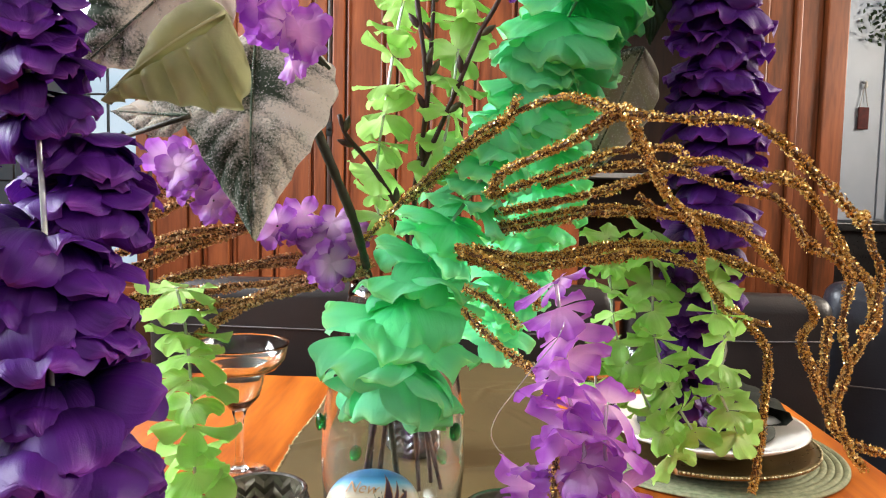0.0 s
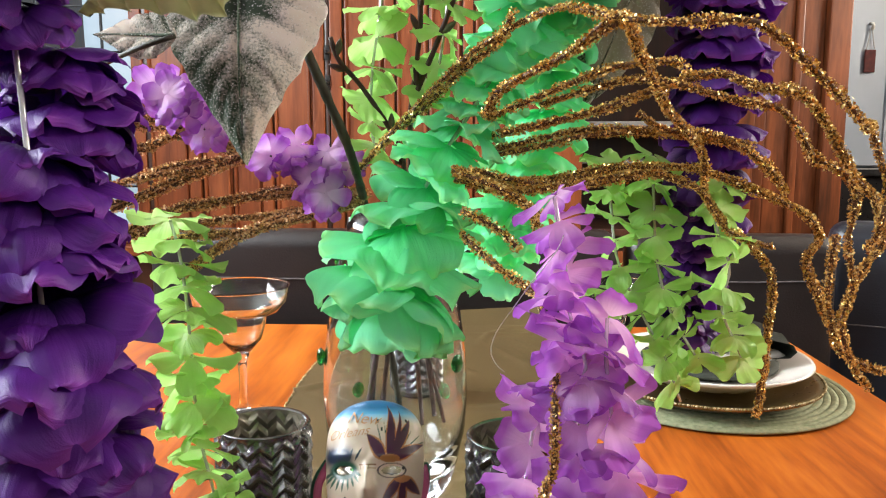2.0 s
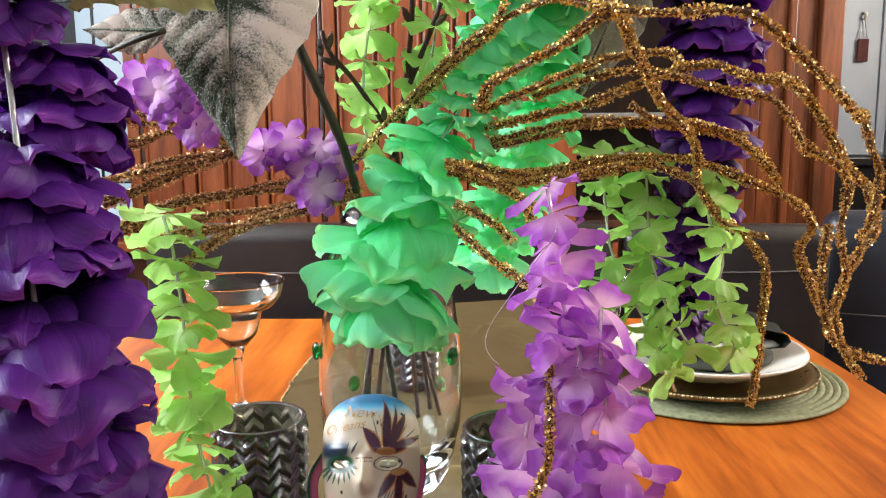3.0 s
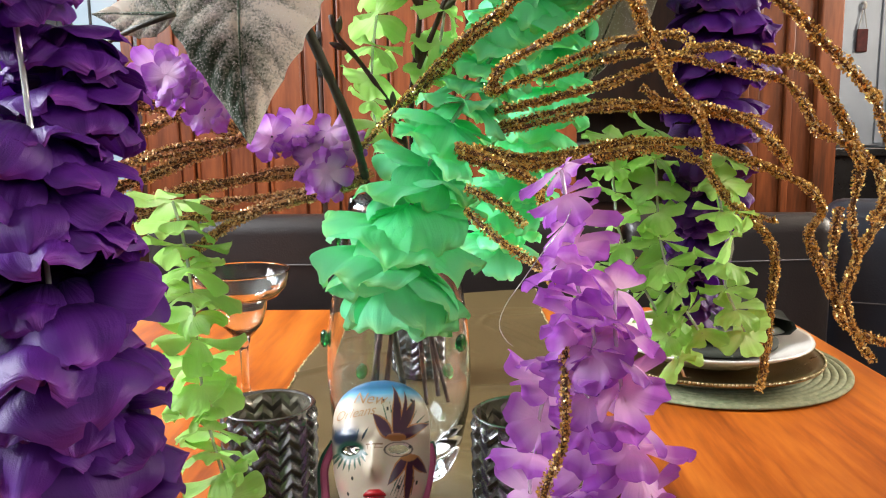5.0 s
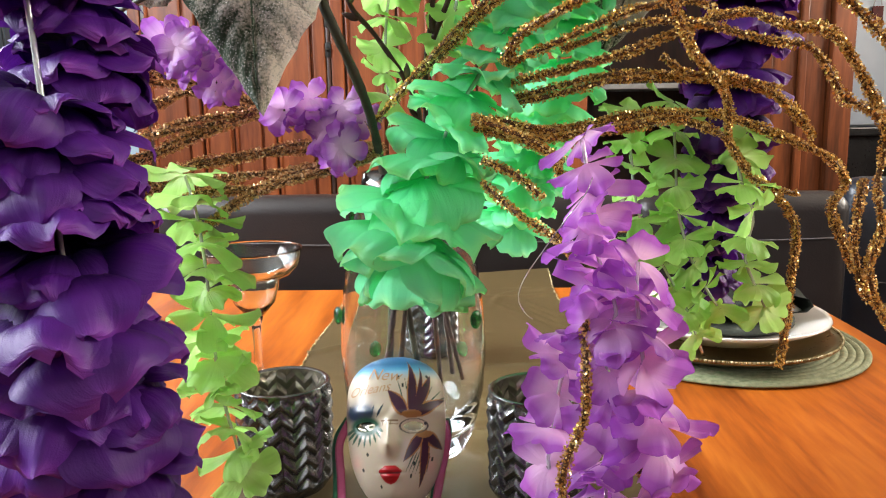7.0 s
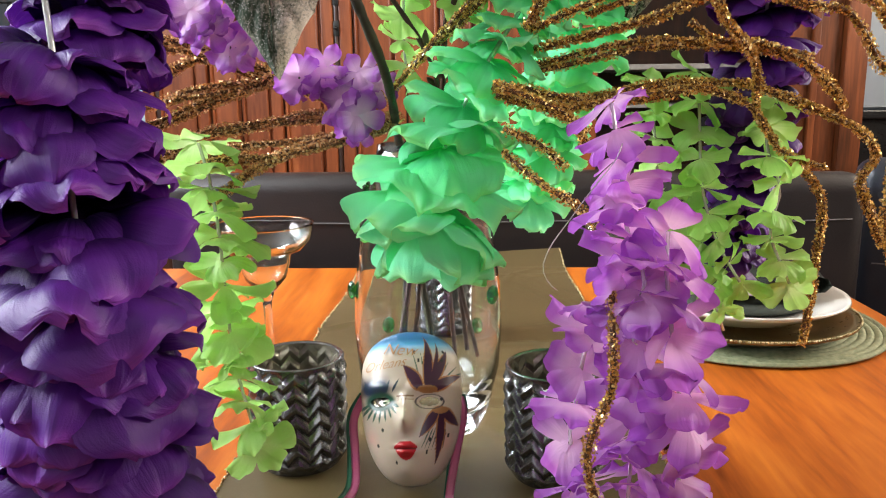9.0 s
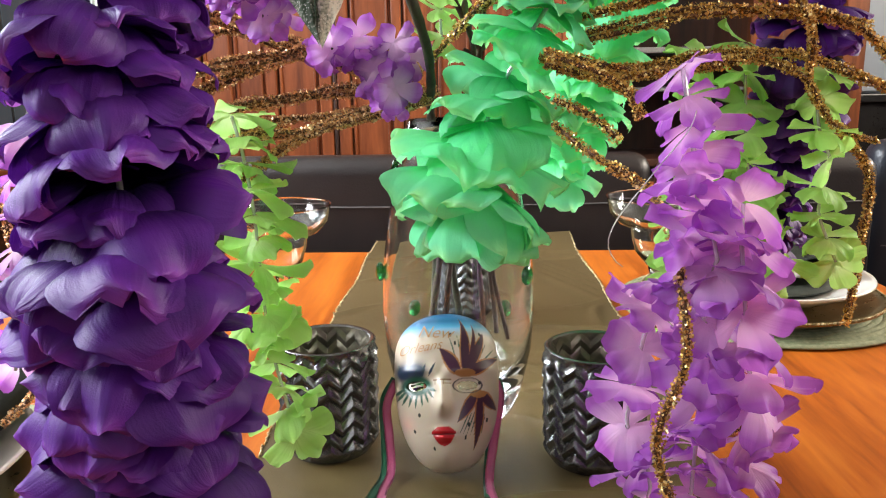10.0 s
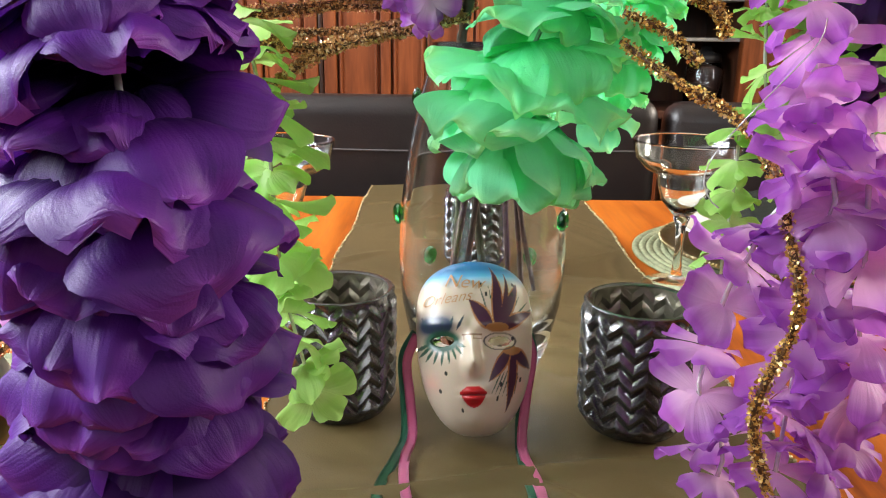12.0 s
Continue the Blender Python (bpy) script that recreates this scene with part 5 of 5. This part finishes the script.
glitter_twig([(0.301, -0.222, 1.069), (0.309, -0.242, 1.083), (0.331, -0.264, 1.094), (0.348, -0.281, 1.102), (0.365, -0.302, 1.116), (0.377, -0.291, 1.119), (0.384, -0.276, 1.106), (0.394, -0.267, 1.094), (0.405, -0.254, 1.081), (0.417, -0.233, 1.070), (0.437, -0.214, 1.054), (0.451, -0.193, 1.039), (0.459, -0.175, 1.013), (0.485, -0.156, 0.990), (0.515, -0.138, 0.965), (0.524, -0.137, 0.943), (0.521, -0.135, 0.896), (0.518, -0.132, 0.838)], M_GOLD, rng)
glitter_twig([(0.310, -0.209, 1.058), (0.340, -0.215, 1.064), (0.370, -0.219, 1.071), (0.400, -0.230, 1.082), (0.423, -0.233, 1.091), (0.443, -0.242, 1.094), (0.464, -0.248, 1.084), (0.490, -0.240, 1.084), (0.509, -0.228, 1.071), (0.529, -0.219, 1.049), (0.544, -0.206, 1.032), (0.561, -0.206, 1.014), (0.568, -0.202, 0.988), (0.557, -0.204, 0.971), (0.548, -0.200, 0.946), (0.543, -0.200, 0.914)], M_GOLD, rng)
glitter_twig([(0.306, -0.199, 1.047), (0.340, -0.201, 1.055), (0.371, -0.198, 1.061), (0.404, -0.200, 1.061), (0.432, -0.201, 1.058), (0.457, -0.201, 1.055), (0.479, -0.202, 1.045), (0.494, -0.200, 1.030), (0.505, -0.199, 1.019)], M_GOLD, rng)
glitter_twig([(0.281, -0.220, 1.034), (0.300, -0.212, 1.026), (0.326, -0.204, 1.025), (0.357, -0.195, 1.026), (0.390, -0.185, 1.034), (0.422, -0.178, 1.035), (0.452, -0.173, 1.034), (0.479, -0.173, 1.023), (0.506, -0.170, 1.014), (0.530, -0.169, 1.002), (0.543, -0.166, 0.985), (0.535, -0.164, 0.966), (0.545, -0.164, 0.942), (0.555, -0.162, 0.921)], M_GOLD, rng)
glitter_twig([(0.289, -0.213, 1.035), (0.303, -0.208, 1.027), (0.329, -0.199, 1.027), (0.361, -0.186, 1.028), (0.393, -0.178, 1.033), (0.427, -0.168, 1.037)], M_GOLD, rng)
glitter_twig([(0.297, -0.229, 1.028), (0.324, -0.222, 1.021), (0.350, -0.214, 1.024), (0.381, -0.206, 1.026), (0.414, -0.198, 1.032), (0.441, -0.187, 1.026)], M_GOLD, rng)
glitter_twig([(0.283, -0.240, 1.035), (0.299, -0.245, 1.029), (0.318, -0.247, 1.021), (0.331, -0.247, 1.012), (0.335, -0.252, 0.999)], M_GOLD, rng)
glitter_twig([(0.281, -0.220, 1.033), (0.298, -0.220, 1.034), (0.317, -0.220, 1.029), (0.335, -0.220, 1.026)], M_GOLD, rng)
glitter_twig([(0.283, -0.230, 1.029), (0.305, -0.233, 1.024), (0.327, -0.237, 1.014), (0.338, -0.240, 1.007)], M_GOLD, rng)
glitter_twig([(0.538, -0.200, 0.991), (0.535, -0.200, 0.956), (0.538, -0.200, 0.934), (0.546, -0.200, 0.912), (0.563, -0.200, 0.901), (0.590, -0.200, 0.894)], M_GOLD, rng)
glitter_twig([(0.498, -0.310, 1.060), (0.531, -0.250, 1.061), (0.537, -0.250, 1.042), (0.543, -0.250, 1.028), (0.540, -0.250, 1.000), (0.538, -0.240, 0.986)], M_GOLD, rng)
glitter_twig([(0.009, -0.190, 1.071), (0.024, -0.180, 1.072), (0.049, -0.170, 1.069), (0.089, -0.160, 1.061), (0.169, -0.120, 1.031)], M_COPPER, rng, group="copper glitter twigs", label="twig covered in copper-gold glitter flakes")
glitter_twig([(0.015, -0.185, 1.077), (0.048, -0.169, 1.065), (0.072, -0.152, 1.061), (0.110, -0.136, 1.044), (0.173, -0.120, 1.023)], M_COPPER, rng, group="copper glitter twigs", label="twig covered in copper-gold glitter flakes")
glitter_twig([(0.012, -0.190, 1.041), (0.031, -0.172, 1.048), (0.055, -0.155, 1.051), (0.079, -0.137, 1.056), (0.173, -0.120, 1.029)], M_COPPER, rng, group="copper glitter twigs", label="twig covered in copper-gold glitter flakes")
glitter_twig([(0.041, -0.200, 1.022), (0.063, -0.188, 1.029), (0.085, -0.177, 1.037), (0.119, -0.165, 1.041), (0.137, -0.153, 1.048), (0.166, -0.142, 1.050), (0.206, -0.130, 1.029)], M_COPPER, rng, group="copper glitter twigs", label="twig covered in copper-gold glitter flakes")
glitter_twig([(0.045, -0.200, 1.006), (0.066, -0.186, 1.015), (0.087, -0.172, 1.025), (0.116, -0.158, 1.036), (0.156, -0.144, 1.041), (0.206, -0.130, 1.024)], M_COPPER, rng, group="copper glitter twigs", label="twig covered in copper-gold glitter flakes")
glitter_twig([(0.046, -0.220, 0.987), (0.064, -0.207, 0.996), (0.079, -0.193, 1.005), (0.107, -0.180, 1.011), (0.132, -0.167, 1.014), (0.154, -0.153, 1.018), (0.208, -0.140, 1.016)], M_COPPER, rng, group="copper glitter twigs", label="twig covered in copper-gold glitter flakes")
glitter_twig([(0.046, -0.220, 0.989), (0.067, -0.204, 0.993), (0.093, -0.188, 0.996), (0.121, -0.172, 0.998), (0.150, -0.156, 1.000), (0.208, -0.140, 1.012)], M_COPPER, rng, group="copper glitter twigs", label="twig covered in copper-gold glitter flakes")
glitter_twig([(0.106, -0.235, 0.967), (0.116, -0.218, 0.975), (0.129, -0.201, 0.985), (0.157, -0.184, 0.995), (0.180, -0.167, 0.999), (0.214, -0.150, 1.009)], M_COPPER, rng, group="copper glitter twigs", label="twig covered in copper-gold glitter flakes")
glitter_twig([(0.093, -0.230, 0.986), (0.109, -0.210, 0.989), (0.130, -0.190, 0.989), (0.154, -0.170, 0.996), (0.214, -0.150, 1.011)], M_COPPER, rng, group="copper glitter twigs", label="twig covered in copper-gold glitter flakes")
glitter_twig([(-0.007, -0.240, 0.943), (-0.017, -0.240, 0.930), (-0.004, -0.240, 0.913), (-0.031, -0.240, 0.861), (-0.038, -0.240, 0.832), (-0.061, -0.240, 0.810)], M_COPPER, rng, group="copper glitter twigs", label="twig covered in copper-gold glitter flakes")
glitter_twig([(-0.039, -0.240, 0.963), (-0.039, -0.240, 0.927), (-0.026, -0.240, 0.923), (-0.017, -0.240, 0.928)], M_COPPER, rng, group="copper glitter twigs", label="twig covered in copper-gold glitter flakes")
glitter_twig([(0.010, -0.188, 1.072), (0.027, -0.178, 1.071), (0.051, -0.168, 1.071), (0.089, -0.162, 1.061), (0.168, -0.122, 1.029)], M_COPPER, rng, group="copper glitter twigs", label="twig covered in copper-gold glitter flakes")
glitter_twig([(0.015, -0.182, 1.081), (0.048, -0.165, 1.070), (0.072, -0.148, 1.064), (0.111, -0.131, 1.049), (0.173, -0.118, 1.026)], M_COPPER, rng, group="copper glitter twigs", label="twig covered in copper-gold glitter flakes")
glitter_twig([(0.012, -0.195, 1.040), (0.029, -0.177, 1.046), (0.054, -0.157, 1.047), (0.080, -0.138, 1.057), (0.170, -0.124, 1.025)], M_COPPER, rng, group="copper glitter twigs", label="twig covered in copper-gold glitter flakes")
glitter_twig([(0.043, -0.200, 1.021), (0.064, -0.192, 1.028), (0.088, -0.178, 1.032), (0.119, -0.166, 1.038), (0.137, -0.153, 1.046), (0.170, -0.146, 1.049), (0.206, -0.130, 1.026)], M_COPPER, rng, group="copper glitter twigs", label="twig covered in copper-gold glitter flakes")
glitter_twig([(0.043, -0.201, 1.010), (0.063, -0.187, 1.017), (0.084, -0.173, 1.028), (0.114, -0.156, 1.038), (0.155, -0.145, 1.044), (0.202, -0.131, 1.025)], M_COPPER, rng, group="copper glitter twigs", label="twig covered in copper-gold glitter flakes")
glitter_twig([(0.048, -0.218, 0.983), (0.067, -0.207, 0.993), (0.082, -0.193, 1.003), (0.110, -0.177, 1.008), (0.135, -0.166, 1.012), (0.155, -0.153, 1.013), (0.208, -0.142, 1.015)], M_COPPER, rng, group="copper glitter twigs", label="twig covered in copper-gold glitter flakes")
glitter_twig([(0.046, -0.221, 0.986), (0.064, -0.208, 0.989), (0.091, -0.192, 0.992), (0.118, -0.172, 0.997), (0.148, -0.160, 0.999), (0.205, -0.143, 1.006)], M_COPPER, rng, group="copper glitter twigs", label="twig covered in copper-gold glitter flakes")
glitter_twig([(0.104, -0.235, 0.965), (0.114, -0.220, 0.975), (0.126, -0.203, 0.984), (0.155, -0.184, 0.995), (0.180, -0.166, 1.000), (0.215, -0.151, 1.008)], M_COPPER, rng, group="copper glitter twigs", label="twig covered in copper-gold glitter flakes")
glitter_twig([(0.098, -0.235, 0.989), (0.115, -0.212, 0.992), (0.135, -0.195, 0.991), (0.158, -0.171, 0.999), (0.219, -0.152, 1.015)], M_COPPER, rng, group="copper glitter twigs", label="twig covered in copper-gold glitter flakes")


# ---------------------------------------------------------------- stems, buds and leaves
def bud(p, d, parent, mat, r=0.0025):
    bm = lathe([(0, -0.0055), (r * 0.6, -0.0045), (r, -0.001), (r * 0.8, 0.003), (r * 0.3, 0.006), (0, 0.007)], 10)
    ob = part("bud", bm, mat, parent)
    ob.matrix_local = Matrix.Translation(p) @ Vector(d).to_track_quat('Z', 'Y').to_matrix().to_4x4()


def branch(points, radius, mat, label, buds=(), taper=0.6, rng=random.Random(5)):
    o = Vector(points[0])
    g = thing("branch", label, "branch", "", "dark branches in the vase", points[0])
    loc = [Vector(p) - o for p in points]
    part("stem", tube(loc, radius, 8, 0.006, taper, 0.12, rng), mat, g)
    pts, tan = spline(loc, 0.004)
    for f, side in buds:
        i = min(len(pts) - 1, int(f * len(pts)))
        s = tan[i].cross(Vector((0, 1, 0))).normalized() * side
        bud(pts[i] + s * (radius + 0.0018), s * 0.5 - tan[i] * 0.9 if tan[i].z < 0 else s * 0.5 + tan[i] * 0.9, g, M_BUD if side > 0 else M_TWIG)
    return g


branch([(0.190, -0.230, 1.109), (0.200, -0.225, 1.084), (0.211, -0.210, 1.052), (0.215, -0.190, 1.029), (0.211, -0.110, 0.995)] + [(0.212, -0.095, 0.985), (0.225, -0.075, 0.87), (0.236, -0.068, 0.79)], 0.0032, M_STEM, "thick dark green floral stem", (), 0.9)
branch([(0.199, -0.196, 1.122), (0.203, -0.190, 1.108), (0.217, -0.180, 1.091), (0.236, -0.170, 1.061), (0.243, -0.140, 1.035)] + [(0.236, -0.095, 0.985), (0.215, -0.088, 0.80)], 0.0017, M_TWIG, "thin dark twig with small buds", ((0.03, 1), (0.06, -1), (0.2, 1), (0.3, -1)), 1.3)
branch([(0.250, -0.200, 1.221), (0.252, -0.200, 1.195), (0.257, -0.200, 1.161), (0.259, -0.190, 1.136), (0.255, -0.180, 1.102), (0.250, -0.165, 1.074), (0.246, -0.120, 1.029)] + [(0.24, -0.08, 0.98), (0.252, -0.07, 0.80)], 0.0017, M_TWIG, "thin dark twig with small buds", ((0.08, -1), (0.13, 1), (0.2, -1), (0.27, 1), (0.42, -1)), 1.3)
branch([(0.314, -0.210, 1.219), (0.305, -0.210, 1.195), (0.294, -0.205, 1.176), (0.282, -0.200, 1.147), (0.271, -0.190, 1.121), (0.257, -0.180, 1.090), (0.250, -0.165, 1.070)] + [(0.245, -0.085, 0.985), (0.262, -0.062, 0.81)], 0.0017, M_TWIG, "thin dark twig with small buds", ((0.1, 1), (0.16, -1), (0.22, 1), (0.3, -1), (0.45, 1)), 1.3)
branch([(0.263, -0.200, 1.214), (0.262, -0.200, 1.177), (0.260, -0.195, 1.140)], 0.0014, M_TWIG, "thin dark twig with small buds", ((0.2, 1), (0.5, -1), (0.8, 1)), 1.2)
branch([(0.218, -0.10, 0.985), (0.212, -0.09, 0.88), (0.206, -0.085, 0.785)], 0.0028, M_STEM, "dark green floral stem standing in the vase", (), 1.0)
branch([(0.228, -0.085, 0.985), (0.215, -0.095, 0.88), (0.200, -0.10, 0.785)], 0.0026, M_TWIG, "brown floral stem standing in the vase", (), 1.0)
branch([(0.247, -0.085, 0.985), (0.256, -0.080, 0.88), (0.272, -0.072, 0.805)], 0.0020, M_TWIG, "brown floral stem standing in the vase", (), 1.0)


def leaf(name_label, base, tip, across, width, mat, curl=0.1, veins=7, shape=0.38, vein_depth=0.0022, curve=0.0, stalk=None, ripple=0.0, skew=0.0, slant=0.4):
    """A leaf from base to tip; across: the way of its width; its midrib is pressed in and its veins stand in ridges."""
    base, tip = Vector(base), Vector(tip)
    ax = tip - base
    length = ax.length
    ax.normalize()
    sd = Vector(across)
    sd = (sd - ax * sd.dot(ax)).normalized()
    nm = sd.cross(ax).normalized()
    if nm.y > 0:
        nm = -nm
    g = thing("leaf", name_label, "leaf", "", "large cloth leaves", base)
    bm = bmesh.new()
    uvl = bm.loops.layers.uv.new("UVMap")
    na, nb = 70, 40
    rows, marks = [], {}
    for j in range(na + 1):
        v = j / na
        w = width * 0.5 * (math.sin(math.pi * v ** (math.log(0.5) / math.log(shape))) ** 0.9 * (1.22 - 0.72 * v) if 0 < v < 1 else 0.0)
        w = max(w, 0.0004)
        row = []
        for i in range(nb + 1):
            s = -1 + 2 * i / nb
            edge = 1 + 0.025 * math.sin(v * 46 + s * 3)
            vein = 2 * abs(math.sin((v - abs(s) * slant * 0.5) * veins * math.pi)) ** 0.38 - 1
            z = (vein_depth if s > 0 or not skew > 0.2 else 0.12 * vein_depth) * vein * min(1, abs(s) * 3) * min(1, v * 6, (1 - v) * 6) - vein_depth * 1.6 * math.exp(-(s / 0.06) ** 2)
            z += curl * width * (s * s) * -0.5 + curve * length * math.sin(math.pi * v) + ripple * width * math.sin(v * 9 + s * 2) * abs(s)
            p = ax * (length * v) + sd * (w * s * edge * (1 + (skew if s > 0 else -skew))) + nm * z
            row.append(bm.verts.new(p))
            marks[row[-1]] = (0.5 + 0.5 * s, 0.5 + 0.5 * vein)
        rows.append(row)
    for j in range(na):
        for i in range(nb):
            f = bm.faces.new((rows[j][i], rows[j][i + 1], rows[j + 1][i + 1], rows[j + 1][i]))
            for lp in f.loops:
                lp[uvl].uv = marks[lp.vert]
    bmesh.ops.solidify(bm, geom=list(bm.faces), thickness=0.0008)
    part("blade", bm, mat, g)
    rib = [ax * (length * k) + nm * (curve * length * math.sin(math.pi * k) + 0.0004) for k in (0, 0.25, 0.5, 0.75, 0.95)]
    part("midrib", tube(rib, 0.0011, 6, 0.005, 0.3), mat, g)
    if stalk:
        part("stalk", tube([Vector(q) - base for q in stalk], 0.0015, 6, 0.006), M_STEM, g)
    return g


leaf("large dusty green leaf frosted with pale glitter", (0.147, -0.215, 1.178), (0.162, -0.280, 1.042), (1, 0, 0.0), 0.104, M_FROST, 0.14, 9, 0.42, 0.0018, 0.05, None, 0.01, 0.06)
leaf("matt olive-green cloth leaf with pressed veins", (0.174, -0.365, 1.153), (0.112, -0.360, 1.112), (0.55, -0.25, -0.83), 0.058, M_OLIVE, 0.15, 6, 0.27, 0.0050, 0.05, None, 0.03, 0.42, 0.10)
leaf("pale frosted leaf above the olive one", (0.160, -0.335, 1.190), (0.070, -0.300, 1.134), (0.45, 0.3, -0.8), 0.080, M_FROST, 0.1, 8, 0.40, 0.0018, 0.05)
leaf("small pale frosted leaf", (0.126, -0.280, 1.112), (0.069, -0.260, 1.116), (0, 0.3, 1), 0.03, M_FROST, 0.1, 5, 0.42, 0.0012, 0.0, [(0.126, -0.280, 1.112), (0.104, -0.280, 1.105), (0.071, -0.250, 1.100)])
leaf("dark green leaf dusted with silver glitter", (0.424, -0.110, 1.186), (0.381, -0.070, 1.072), (0.059, 0.000, -0.003), 0.062, M_FROST_DARK, 0.15, 6, 0.42, 0.002, 0.03)
leaf("plain dark green cloth leaf", (0.423, -0.140, 1.240), (0.422, -0.140, 1.182), (1, 0, 0), 0.034, M_LEAF_DARK, 0.15, 5, 0.42, 0.0015, 0.0)

# loose thread end at the lavender garland
th = thing("loose_string", "thin loose white string tied to the lavender garland", "string", at=(0, 0, 0))
part("cord", tube([(0.341, -0.335, 1.009), (0.335, -0.345, 0.999), (0.325, -0.345, 0.986), (0.316, -0.335, 0.970), (0.307, -0.330, 0.955), (0.304, -0.330, 0.944), (0.309, -0.330, 0.935), (0.314, -0.330, 0.933)], 0.0003, 6, 0.004), M_STRAW, th)
